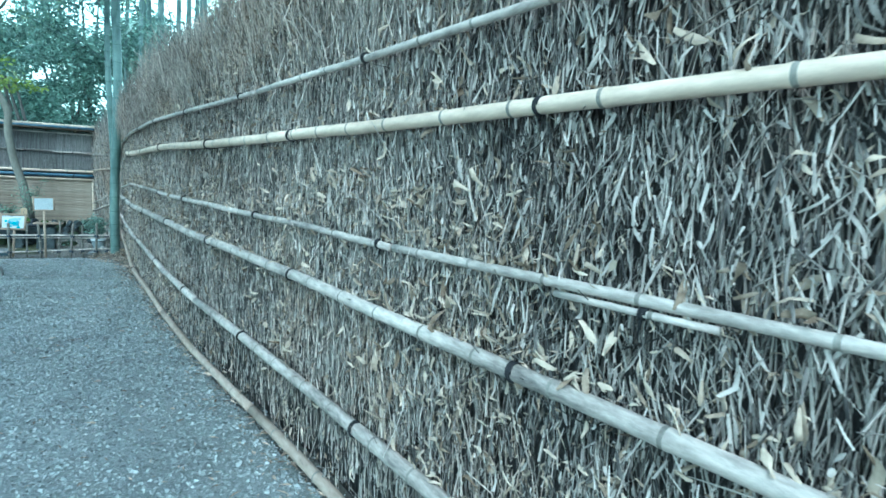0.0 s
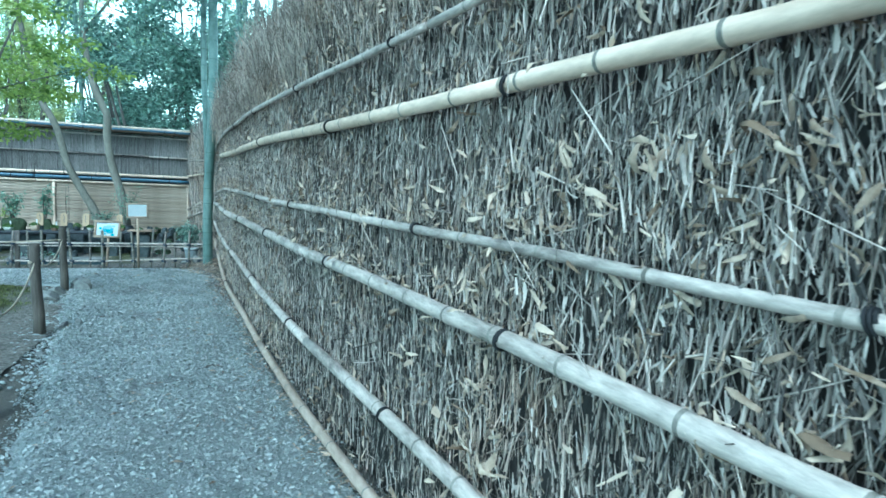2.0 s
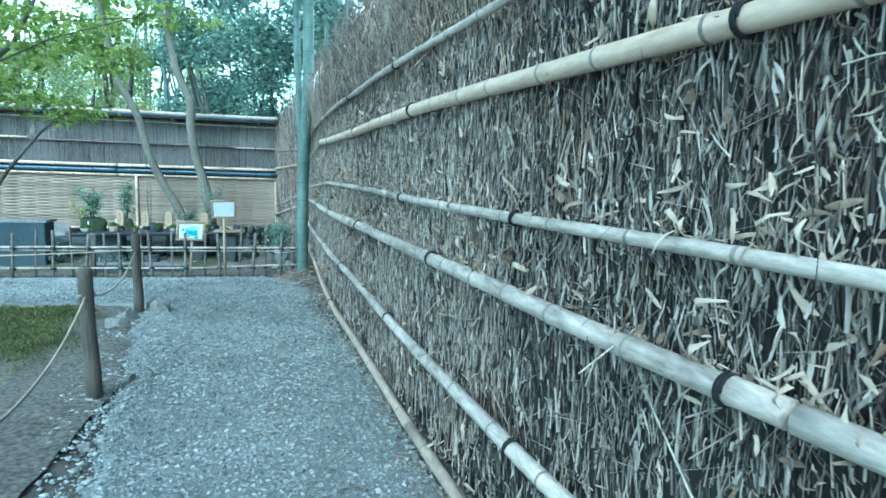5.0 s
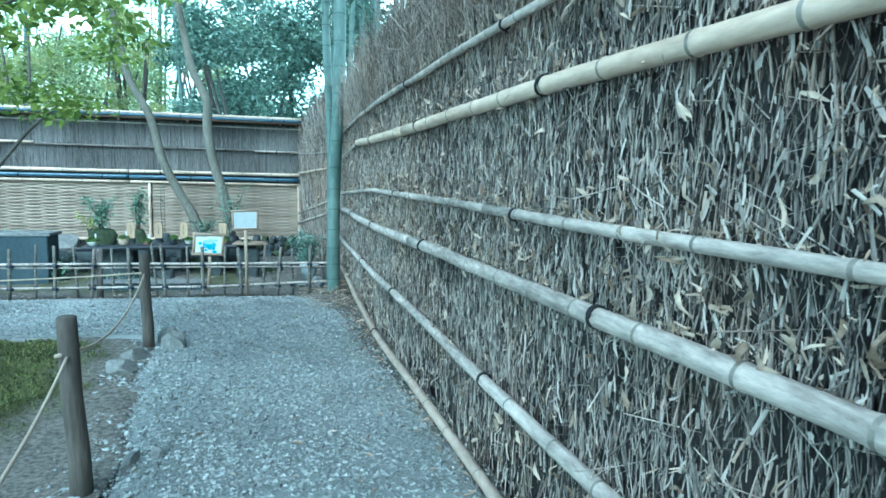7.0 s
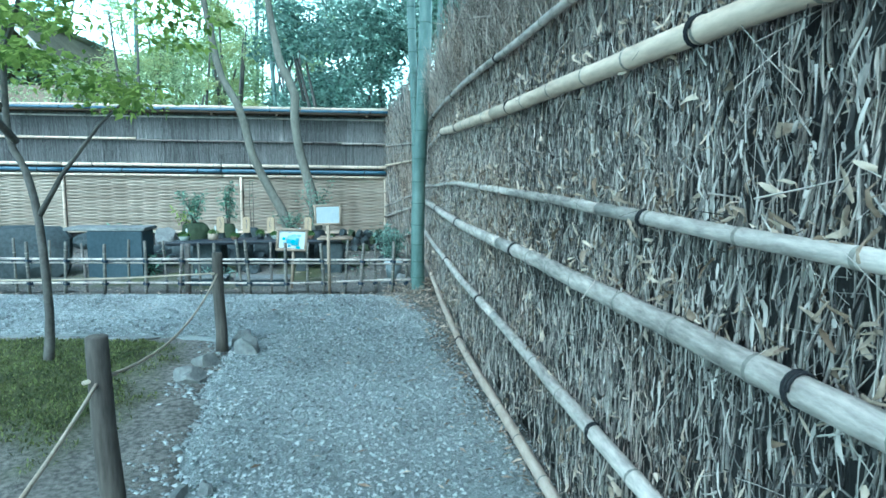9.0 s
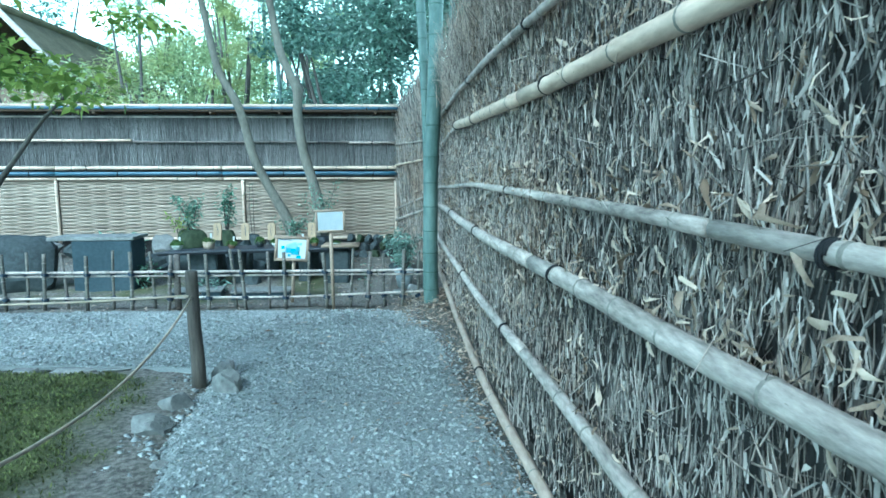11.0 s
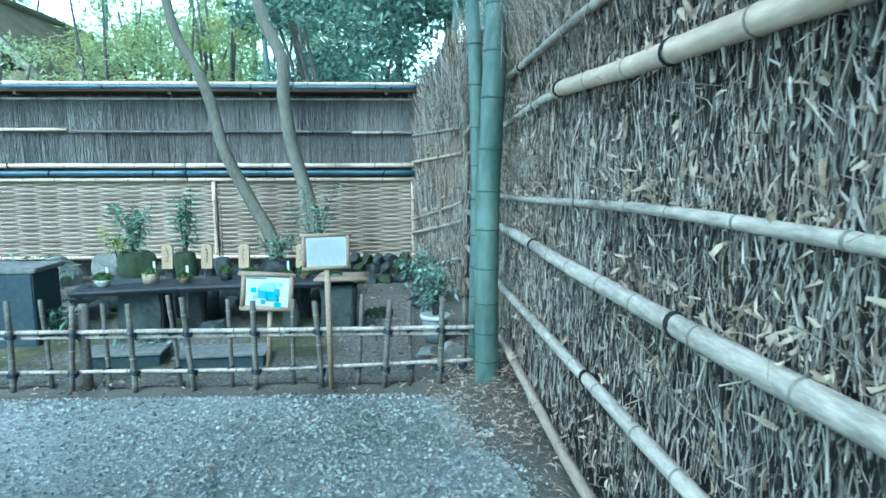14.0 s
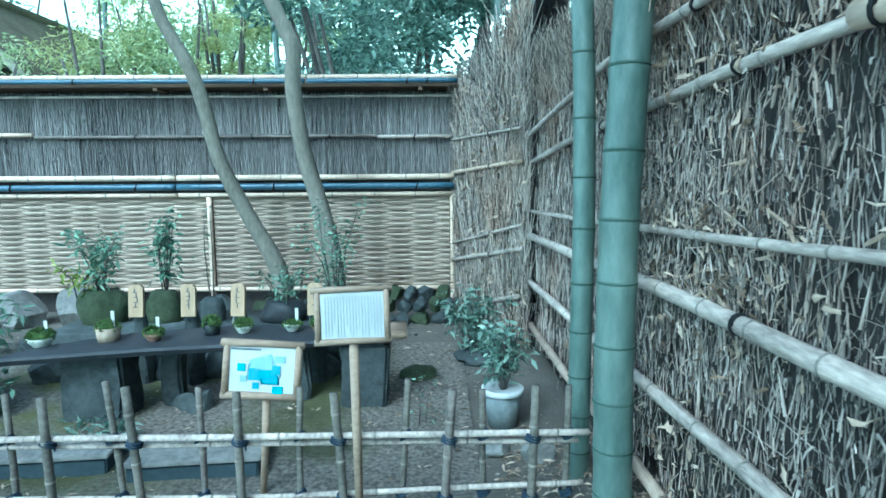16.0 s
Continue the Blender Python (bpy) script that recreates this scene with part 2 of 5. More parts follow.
def box(bm, x0, y0, z0, x1, y1, z1, m=None, bevel=0.0):
    new_bm = bmesh.new()
    bmesh.ops.create_cube(new_bm, size=1)
    bmesh.ops.transform(new_bm, matrix=Matrix.LocRotScale(((x0 + x1) / 2, (y0 + y1) / 2, (z0 + z1) / 2), None,
                        (abs(x1 - x0), abs(y1 - y0), abs(z1 - z0))), verts=new_bm.verts)
    if bevel:
        bmesh.ops.bevel(new_bm, geom=new_bm.edges[:], offset=bevel, segments=2, affect='EDGES')
    if m:
        bmesh.ops.transform(new_bm, matrix=m, verts=new_bm.verts)
    me = bpy.data.meshes.new("tmp")
    new_bm.to_mesh(me)
    new_bm.free()
    bm.from_mesh(me)
    bpy.data.meshes.remove(me)
    return bm


def lathe(bm, profile, at=(0, 0, 0), seg=18):
    """Turns (radius, height) pairs round the upright axis."""
    rings = [[bm.verts.new((at[0] + r * math.cos(a), at[1] + r * math.sin(a), at[2] + z))
              for a in (2 * math.pi * k / seg for k in range(seg))] for r, z in profile]
    for a, b in zip(rings, rings[1:]):
        for k in range(seg):
            bm.faces.new((a[k], a[(k + 1) % seg], b[(k + 1) % seg], b[k]))
    bm.faces.new(rings[0][::-1])
    bm.faces.new(rings[-1])
    return bm


def boulder(bm, at, size, seed, rough=0.22, sub=3, flat=0.0):
    """A worn stone: an icosphere pushed about by noise, its foot cut flat."""
    rnd = random.Random(seed)
    facets = [(Vector((rnd.gauss(0, 1), rnd.gauss(0, 1), rnd.gauss(0, 0.8))).normalized(), rnd.uniform(0.55, 0.85)) for _ in range(9)] if rough > 0.13 else []
    nb = bmesh.new()
    bmesh.ops.create_icosphere(nb, subdivisions=sub, radius=1)
    for v in nb.verts:
        n = v.co.normalized()
        v.co = n * (1 + rough * 2 * noise.noise(n * 1.3 + Vector((seed * 7.1, 0, 0))) + rough * 0.7 * noise.noise(n * 3.7 + Vector((0, seed * 3.3, 0))))
        for cut, depth in facets:
            over = v.co.dot(cut) - depth
            if over > 0:
                v.co -= cut * over
        v.co.z = max(v.co.z, -0.55)
        if flat:
            v.co.z = min(v.co.z, flat)
    turn = Matrix.Rotation(seed * 2.4, 4, 'Z')
    for v in nb.verts:
        c = turn @ v.co
        v.co = Vector((at[0] + c.x * size[0], at[1] + c.y * size[1], at[2] + (c.z + 0.5) * size[2]))
    me = bpy.data.meshes.new("tmp")
    nb.to_mesh(me)
    nb.free()
    bm.from_mesh(me)
    bpy.data.meshes.remove(me)
    return bm


def batch(name, verts, faces, material, parent=None, label="", smooth=False, kind="stuff", category=""):
    """Many small pieces in one mesh: verts (pieces, k, 3), and the faces of one piece."""
    n, k, _ = verts.shape
    sizes = [len(f) for f in faces]
    flat = np.concatenate([np.array(f) for f in faces])
    loops = (flat[None, :] + (np.arange(n) * k)[:, None]).ravel()
    me = bpy.data.meshes.new(name)
    me.vertices.add(n * k)
    me.vertices.foreach_set("co", verts.reshape(-1).astype(np.float32))
    me.loops.add(len(loops))
    me.loops.foreach_set("vertex_index", loops.astype(np.int32))
    per = np.tile(np.array(sizes), n)
    me.polygons.add(len(per))
    me.polygons.foreach_set("loop_start", np.concatenate([[0], np.cumsum(per)[:-1]]).astype(np.int32))
    me.update(calc_edges=True)
    me.validate()
    ob = shared(name, me, material, parent, label, smooth)
    return tagged(ob, label, category, kind=kind)


rng = np.random.default_rng(7)


def sticks(base, way, length, radius, bend, out):
    """Three-sided bent twigs: base (n,3), way (n,3) unit, and an outward side (n,3) to bend towards."""
    n = len(base)
    side = np.cross(way, out)
    side /= np.linalg.norm(side, axis=1)[:, None] + 1e-9
    up = np.cross(side, way)
    rows = []
    for s, taper in ((0.0, 1.0), (0.5, 0.9), (1.0, 0.55)):
        c = base + way * (length * s)[:, None] + (bend * math.sin(math.pi * s))[:, None] * side + (bend * 0.4 * s)[:, None] * up
        for a in (90, 210, 330):
            rows.append(c + (radius * taper)[:, None] * (up * math.sin(radians(a)) + side * math.cos(radians(a))))
    return np.stack(rows, 1)


STICK = [(0, 1, 4, 3), (1, 2, 5, 4), (2, 0, 3, 5), (3, 4, 7, 6), (4, 5, 8, 7), (5, 3, 6, 8)]


def leaves(centre, way, normal, length, width):
    """Folded pointed leaves: two triangles on each side of the midrib."""
    side = np.cross(way, normal)
    side /= np.linalg.norm(side, axis=1)[:, None] + 1e-9
    L, Wd = length[:, None], width[:, None]
    tip = centre + way * L - normal * L * 0.12
    mid = centre + way * L * 0.45
    return np.stack([centre, mid + side * Wd / 2 + normal * Wd * 0.15, tip, mid - side * Wd / 2 + normal * Wd * 0.15], 1)


LEAF = [(0, 1, 2), (0, 2, 3)]


def unit(v):
    return v / (np.linalg.norm(v, axis=1)[:, None] + 1e-9)


def leaf_cloud(n, centres, radii, length, width, flatness=0.5, droop=0.2):
    """Leaves scattered in clumps round the given centres."""
    centres, radii = np.array(centres, float), np.array(radii, float)
    pick = rng.integers(0, len(centres), n)
    off = unit(rng.normal(size=(n, 3))) * (rng.random(n) ** 0.45)[:, None]
    pos = centres[pick] + off * radii[pick]
    way = unit(rng.normal(size=(n, 3)) * (1, 1, 0.5) + (0, 0, -droop) + off * 0.6)
    nor = unit(rng.normal(size=(n, 3)) * (1 - flatness) + (0, 0, 1))
    ln = length * (0.6 + 0.8 * rng.random(n))
    return leaves(pos, way, nor, ln, ln * width)


def bamboo(bm, pts, r, step=0.3, seg=12, swell=1.1, seed=0, r_end=None):
    """A culm with swollen joints along a path; the faces of the joints take the second material."""
    r_end = r if r_end is None else r_end
    rnd = random.Random(seed)
    pts = [Vector(p) for p in pts]
    lens = [0]
    for a, b in zip(pts, pts[1:]):
        lens.append(lens[-1] + (b - a).length)

    def at(s):
        for i in range(len(pts) - 1):
            if s <= lens[i + 1] or i == len(pts) - 2:
                return pts[i].lerp(pts[i + 1], (s - lens[i]) / max(lens[i + 1] - lens[i], 1e-6))
    cuts, s = [(0, 1)], step * (0.3 + 0.6 * rnd.random())
    dark = []
    while s < lens[-1] - 0.06:
        cuts += [(s - 0.02, 1), (s - 0.005, swell), (s, swell - 0.09), (s + 0.006, swell), (s + 0.022, 0.99)]
        dark += [s - 0.005, s]
        s += step * (0.8 + 0.4 * rnd.random())
    for q in lens[1:-1]:
        if all(abs(q - c[0]) > 0.04 for c in cuts):
            cuts.append((q, 1))
    cuts.append((lens[-1], 1))
    cuts.sort()
    marks = {i for i, c in enumerate(cuts) if c[0] in dark}
    tube(bm, [at(c[0]) for c in cuts], [c[1] * (r + (r_end - r) * c[0] / lens[-1]) for c in cuts], seg, True, marks)
    return bm


def pole(name, pts, r, material, parent, step=0.3, seg=12, swell=1.1, seed=0, r_end=None, joint=None, label=""):
    ob = part(name, bamboo(bmesh.new(), pts, r, step, seg, swell, seed, r_end), material, parent, label)
    ob.data.materials.append(joint or NODE)
    return ob


def ring(bm, at, axis, r, thick, seg=14, squash=1.0):
    """A loop of cord round a pole."""
    axis = Vector(axis).normalized()
    s = axis.cross(Vector((0, 0, 1)) if abs(axis.z) < 0.9 else Vector((1, 0, 0))).normalized()
    u = axis.cross(s)
    rows = []
    for k in range(seg):
        a = 2 * math.pi * k / seg
        d = s * math.cos(a) + u * math.sin(a)
        rows.append([bm.verts.new(Vector(at) + d * (r + thick * math.cos(b)) + axis * thick * squash * math.sin(b)) for b in (0, math.pi / 2, math.pi, 1.5 * math.pi)])
    for k in range(seg):
        a, b = rows[k], rows[(k + 1) % seg]
        for j in range(4):
            bm.faces.new((a[j], b[j], b[(j + 1) % 4], a[(j + 1) % 4]))
    return bm


def tie(parent, at, axis, r, seed=0, material=TWINE, thick=0.0034, name="twine_tie"):
    """One cord: two and a half turns round the pole, a knot in front and a loose end."""
    rnd = random.Random(seed)
    ax = Vector(axis).normalized()
    s = ax.cross(Vector((0, 0, 1)) if abs(ax.z) < 0.9 else Vector((0, 1, 0))).normalized()
    if s.x + 0.5 * s.y > 0:
        s = -s
    u = ax.cross(s)
    skew = rnd.uniform(-0.35, 0.35)
    pts, radii = [], []
    n = 34
    for k in range(n + 1):
        a = 2 * math.pi * 2.5 * k / n
        pts.append(Vector(at) + (s * math.cos(a) + u * math.sin(a)) * (r + thick * 0.8) + ax * ((k / n - 0.5) * thick * 5.0 + skew * r * math.sin(a)))
        radii.append(thick)
    end = pts[-1]
    pts += [end + s * 0.006 + Vector((0, 0, 0.002)), end + s * 0.012 + Vector((0, rnd.uniform(-.012, .012), -rnd.uniform(.012, .022))), end + s * 0.008 + Vector((0, rnd.uniform(-.025, .025), -rnd.uniform(.03, .06)))]
    radii += [thick * 1.7, thick, thick * 0.6]
    return part(name, tube(bmesh.new(), pts, radii, 5), material, parent)


def curve_at(table, y):
    return float(np.interp(y, [a for a, b in table], [b for a, b in table]))


# plan of the long wall's face, as x over y; it runs on behind the culms to the corner
FACE = [(-3, 2.4), (-1, 2.05), (0, 1.87), (2, 1.61), (3.57, 1.43), (5.2, 1.2), (6.7, 1.04), (8.7, 0.89), (9.75, 0.79), (12.7, 0.64), (15.0, 0.56)]
CORNER, BACK_Y = (0.56, 15.0), 16.48


def face(y):
    return sum(curve_at(FACE, y + d) for d in (-.4, -.2, 0, .2, .4)) / 5


def gz(x, y):
    """Height of the ground: level path, a slight fall to the fence, a bank at the culms."""
    z = -0.075 * min(max((y - 10.6) / 1.8, 0), 1)
    z += 0.11 * min(max((y - 13.2) / 2.5, 0), 1)
    z += 0.15 * math.exp(-((x - 0.62) / 0.28) ** 2 - ((y - 12.55) / 0.7) ** 2)
    return z

# ---------- ground ----------


def sheet(name, xs, ys, height, material, label, inside=None):
    bm = bmesh.new()
    grid = [[bm.verts.new((x, y, height(x, y))) for x in xs] for y in ys]
    for j in range(len(ys) - 1):
        for i in range(len(xs) - 1):
            bm.faces.new((grid[j][i], grid[j][i + 1], grid[j + 1][i + 1], grid[j + 1][i]))
    return tagged(part(name, bm, material), label, name.replace("_", " "), kind="structure")


XS = [-900, -300, -100, -40, -20] + [-12 + 0.25 * i for i in range(57)] + [3, 5, 10, 25, 60, 150, 400, 900]
YS = [-900, -200, -60, -20, -8] + [-4 + 0.25 * i for i in range(89)] + [20, 25, 35, 60, 150, 400, 900]


def rough_ground(x, y):
    near = -14 < x < 4 and -5 < y < 19
    return gz(x, y) + (0.02 * noise.noise(Vector((x * 1.7, y * 1.7, 0))) + 0.01 * noise.noise(Vector((x * 6, y * 6, 3))) if near else 0) - 0.012


sheet("ground", XS, YS, rough_ground, SOIL, "bare brown soil ground with small stones and litter")

LEFT = [(-4, -0.15), (5.0, -0.13), (6.0, -0.27), (6.75, -0.38), (7.3, -0.5), (8.2, -0.62), (9.2, -0.86), (10.2, -0.97), (10.36, -1.1), (10.46, -2.2), (10.5, -14), (12.4, -14)]


def path_left(y):
    w = 0.06 * noise.noise(Vector((y * 2.3, 0, 5))) + 0.03 * noise.noise(Vector((y * 8, 2, 5)))
    return curve_at(LEFT, y) + w


def path_right(y):
    r = face(y) - 0.02
    r -= 0.16 * min(1, max(0, (y - 8.4) / 2.0))
    if y > 11.2:
        r -= 0.26 * min(1, (y - 11.2) / 1.1)
    return r + 0.03 * noise.noise(Vector((y * 4, 9, 5)))


bm = bmesh.new()
rows, y = [], -3.0
while y < 12.42:
    a, b = path_left(y), path_right(y)
    n = 26
    xs = [a + (b - a) * i / n for i in range(n + 1)]
    edge = [min(1, i / 1.5, (n - i) / 1.5) for i in range(n + 1)]
    yy = [y + (0.05 * noise.noise(Vector((x * 3, y, 1))) if y > 12.2 else 0) for x in xs]
    rows.append([bm.verts.new((x, q, gz(x, q) + 0.014 + 0.016 * e + 0.008 * noise.noise(Vector((x * 2, q * 2, 8))) - 0.02 * (1 - e))) for x, e, q in zip(xs, edge, yy)])
    y += 0.02 if 10.3 < y < 10.54 else 0.1
for a, b in zip(rows, rows[1:]):
    for k in range(len(a) - 1):
        bm.faces.new((a[k], a[k + 1], b[k + 1], b[k]))
path = tagged(part("gravel_path", bm, GRAVEL), "grey crushed gravel path with sharp small stones", "path", kind="structure")

n = 130000
gy = np.where(rng.random(n) < 0.72, 2.2 + 10.2 * rng.random(n) ** 0.9, 10.3 + 2.1 * rng.random(n))
gl = np.array([path_left(v) for v in gy])
gl = np.maximum(gl, -4.6)
gr = np.array([path_right(v) for v in gy])
gx = gl - 0.12 * rng.random(n) + (gr - gl + 0.14) * rng.random(n)
ge = np.clip(np.minimum((gx - gl), (gr - gx)) / (gr - gl) * 26 / 1.5, 0, 1)
gn = np.array([noise.noise(Vector((a * 2, b * 2, 8))) for a, b in zip(gx, gy)])
gh = np.array([gz(a, b) for a, b in zip(gx, gy)]) + 0.0165 + 0.016 * ge + 0.008 * gn - 0.02 * (1 - ge)
gh = np.where(gx < gl, np.array([rough_ground(a, b) for a, b in zip(gx, gy)]) + 0.012, gh)
size = 0.0038 + 0.0095 * rng.random(n) ** 2.6
c = np.stack([gx, gy, gh], 1)
ax = unit(rng.normal(size=(n, 3)) * (1, 1, 0.35))
ay = unit(np.cross(ax, rng.normal(size=(n, 3)) * (0.3, 0.3, 1) + (0, 0, 0.6)))
az = np.cross(ax, ay)
verts = np.stack([c + ax * (size * 1.3)[:, None], c + ay * size[:, None], c - ax * (size * 1.15)[:, None], c - ay * (size * 0.9)[:, None],
                  c + (az * 0.38 + ax * 0.2) * size[:, None], c - az * (size * 0.4)[:, None]], 1)
batch("gravel", verts[:, :5], [(0, 1, 4), (1, 2, 4), (2, 3, 4), (3, 0, 4)], PEBBLE, None, "loose grey crushed gravel stones on the path", category="gravel")

# fallen straw bits on the path
n = 500
ly = 2.5 + 9.8 * rng.random(n)
lx = np.array([max(path_left(v), -3) for v in ly])
lr = np.array([path_right(v) for v in ly])
lx = lx + (lr - lx) * rng.random(n) ** 0.6
lc = np.stack([lx, ly, np.array([gz(a, b) for a, b in zip(lx, ly)]) + 0.042], 1)
way = unit(rng.normal(size=(n, 3)) * (1, 1, 0.12))
ln = 0.02 + 0.05 * rng.random(n) ** 2
batch("straw_litter", leaves(lc, way, unit(rng.normal(size=(n, 3)) * 0.4 + (0, 0, 1)), ln, ln * 0.22), LEAF, SCRAP, None, "pale dry leaf litter scattered on gravel", category="leaf litter")

# straw and sheaths gathered along the wall's foot
n = 1600
ly = 1.5 + 11.0 * rng.random(n)
lx = np.array([face(v) for v in ly]) - 0.02 - 0.22 * rng.random(n) ** 2
lc = np.stack([lx, ly, np.array([gz(a, b) for a, b in zip(lx, ly)]) + 0.03], 1)
ln = 0.02 + 0.06 * rng.random(n) ** 2
batch("straw_drift", leaves(lc, unit(rng.normal(size=(n, 3)) * (1, 1, 0.25)), unit(rng.normal(size=(n, 3)) * 0.5 + (0, 0, 1)), ln, ln * 0.2), LEAF, SCRAP, None, "dry straw and sheaths drifted along the wall foot", category="leaf litter")

# moss bed inside the roped corner


def growth(x, y):
    inside = min(1, max(0, (path_left(min(y, 10.3)) - 0.2 - x) / 0.45)) * min(1, max(0, (10.4 - y) / 0.2)) * min(1, max(0, (y - 8.2 + 0.35 * (x + 2)) / 1.0))
    n = 0.9 * noise.noise(Vector((x * 1.9, y * 1.9, 4))) + 0.7 * noise.noise(Vector((x * 6, y * 6, 4)))
    return max(0.0, min(1.0, inside * 1.7 - 0.35 + n * 0.8)) if inside > 0 else 0.0


def moss_height(x, y):
    on_path = min(1, max(0, (x - path_left(min(y, 10.3)) + 0.02) / 0.08))
    return rough_ground(x, y) + 0.022 + 0.032 * growth(x, y) + 0.007 * noise.noise(Vector((x * 9, y * 9, 2))) - 0.05 * on_path


moss = sheet("moss_bed", [-6 + 0.05 * i for i in range(109)], [5.6 + 0.05 * i for i in range(97)], moss_height, MOSS, "patchy yellow-green moss bed between gravel and soil")
lay = moss.data.attributes.new("growth", 'FLOAT', 'POINT')
lay.data.foreach_set("value", [growth(v.co.x, v.co.y) for v in moss.data.vertices])
n = 60000
bx, by = -4.6 + 3.9 * rng.random(n), 7.2 + 3.2 * rng.random(n)
bg = np.array([growth(a, b) for a, b in zip(bx, by)])
keep = bg > 0.15 + 0.6 * rng.random(n)
bx, by = bx[keep], by[keep]
base = np.stack([bx, by, np.array([moss_height(a, b) for a, b in zip(bx, by)]) - 0.003], 1)
m = len(base)
way = unit(rng.normal(size=(m, 3)) * 0.5 + (0, 0, 0.8))
ln = 0.01 + 0.022 * rng.random(m)
batch("moss_tufts", leaves(base, way, unit(rng.normal(size=(m, 3))), ln, ln * 0.35), LEAF, BLADE, None, "tiny yellow-green moss shoots on the bed", category="moss")

# ---------- the long brushwood wall ----------
TOP = 2.4
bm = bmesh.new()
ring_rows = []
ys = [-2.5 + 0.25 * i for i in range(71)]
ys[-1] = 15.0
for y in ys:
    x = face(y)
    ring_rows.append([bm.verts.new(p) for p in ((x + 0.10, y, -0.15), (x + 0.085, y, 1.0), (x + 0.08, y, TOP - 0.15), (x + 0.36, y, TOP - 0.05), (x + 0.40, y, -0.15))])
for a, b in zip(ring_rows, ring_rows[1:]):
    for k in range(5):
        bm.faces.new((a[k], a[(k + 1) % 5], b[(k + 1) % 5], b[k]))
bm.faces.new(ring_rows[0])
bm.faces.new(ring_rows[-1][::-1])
# dark core body: shade between the twigs is put into its colour
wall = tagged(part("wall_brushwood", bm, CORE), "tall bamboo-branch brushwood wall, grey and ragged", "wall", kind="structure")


def packing(y, z, low):
    """How thickly the brush is packed: hollow at the foot, thinner towards the far end."""
    # thinning bares the near-black core, so foot and far end read shaded
    return np.clip(low + 0.73 * (z - 0.1), low, 1.0) * (1 - 0.36 * np.clip((y - 9.3) / 1.4, 0, 1))


def wall_twigs(n, y0, y1, z0, z1, lean, lmin, lmax, rad, depth, iso=0.0, out_push=0.0):
    y = y0 + (y1 - y0) * rng.random(n)
    z = z0 + (z1 - z0) * rng.random(n)
    full = rng.random(n) < packing(y, z, 0.25)
    y, z = y[full], z[full]
    n = len(y)
    x = np.array([face(v) for v in y]) + 0.095 - depth * rng.random(n) ** 1.5
    way = unit(np.stack([rng.normal(size=n) * 0.06 - out_push * rng.random(n), rng.normal(size=n) * lean, np.ones(n)], 1) * (1 - iso) + iso * rng.normal(size=(n, 3)))
    ln = lmin + (lmax - lmin) * rng.random(n)
    base = np.stack([x, y, z], 1) - way * (ln / 2)[:, None]
    low = base[:, 2] < 0.01
    base[low, 2] = 0.01
    r = rad * (0.36 + 1.35 * rng.random(n) ** 2.4)
    out = np.tile(np.array([-1.0, -0.1, 0.0]), (n, 1))
    return sticks(base, way, ln, r, rng.normal(size=n) * ln * 0.015, out)


tw = np.concatenate([
    wall_twigs(58000, 0.0, 13.4, 0.03, 2.0, 0.24, 0.03, 0.15, 0.003, 0.08),
    wall_twigs(8000, 0.0, 3.2, 0.2, 2.0, 0.35, 0.03, 0.14, 0.0032, 0.1),
    wall_twigs(20000, 0.2, 13.4, 0.05, 2.0, 0.55, 0.03, 0.12, 0.0024, 0.1),
    wall_twigs(7000, 0.2, 13.4, 0.05, 2.0, 1.0, 0.03, 0.15, 0.0018, 0.115, iso=0.5),
    wall_twigs(4500, 0.2, 13.4, 0.03, 1.95, 0.3, 0.05, 0.2, 0.0042, 0.075),
    wall_twigs(5000, 0.2, 13.4, 0.1, 2.0, 1.6, 0.08, 0.26, 0.0017, 0.125, iso=0.35),
    wall_twigs(4500, 13.0, 15.0, 0.03, 2.0, 0.25, 0.08, 0.35, 0.0055, 0.06),
])
batch("twigs", tw, STICK, TWIG, None, "upright grey bamboo twigs packed in the wall", category="brushwood")
fuzz = np.concatenate([
    wall_twigs(17000, 0.2, 15.0, 1.85, 2.4, 0.4, 0.08, 0.3, 0.003, 0.11, out_push=0.3),
    wall_twigs(15000, 2.0, 15.0, 1.98, 2.45, 0.6, 0.05, 0.22, 0.0022, 0.16, iso=0.22, out_push=0.5),
    wall_twigs(9000, 6.0, 13.0, 2.06, 2.55, 0.6, 0.06, 0.3, 0.0018, 0.24, iso=0.3, out_push=0.6),
])
batch("twig_tips", fuzz, STICK, TIP, None, "loose fine branch tips bristling along the wall top", category="brushwood")


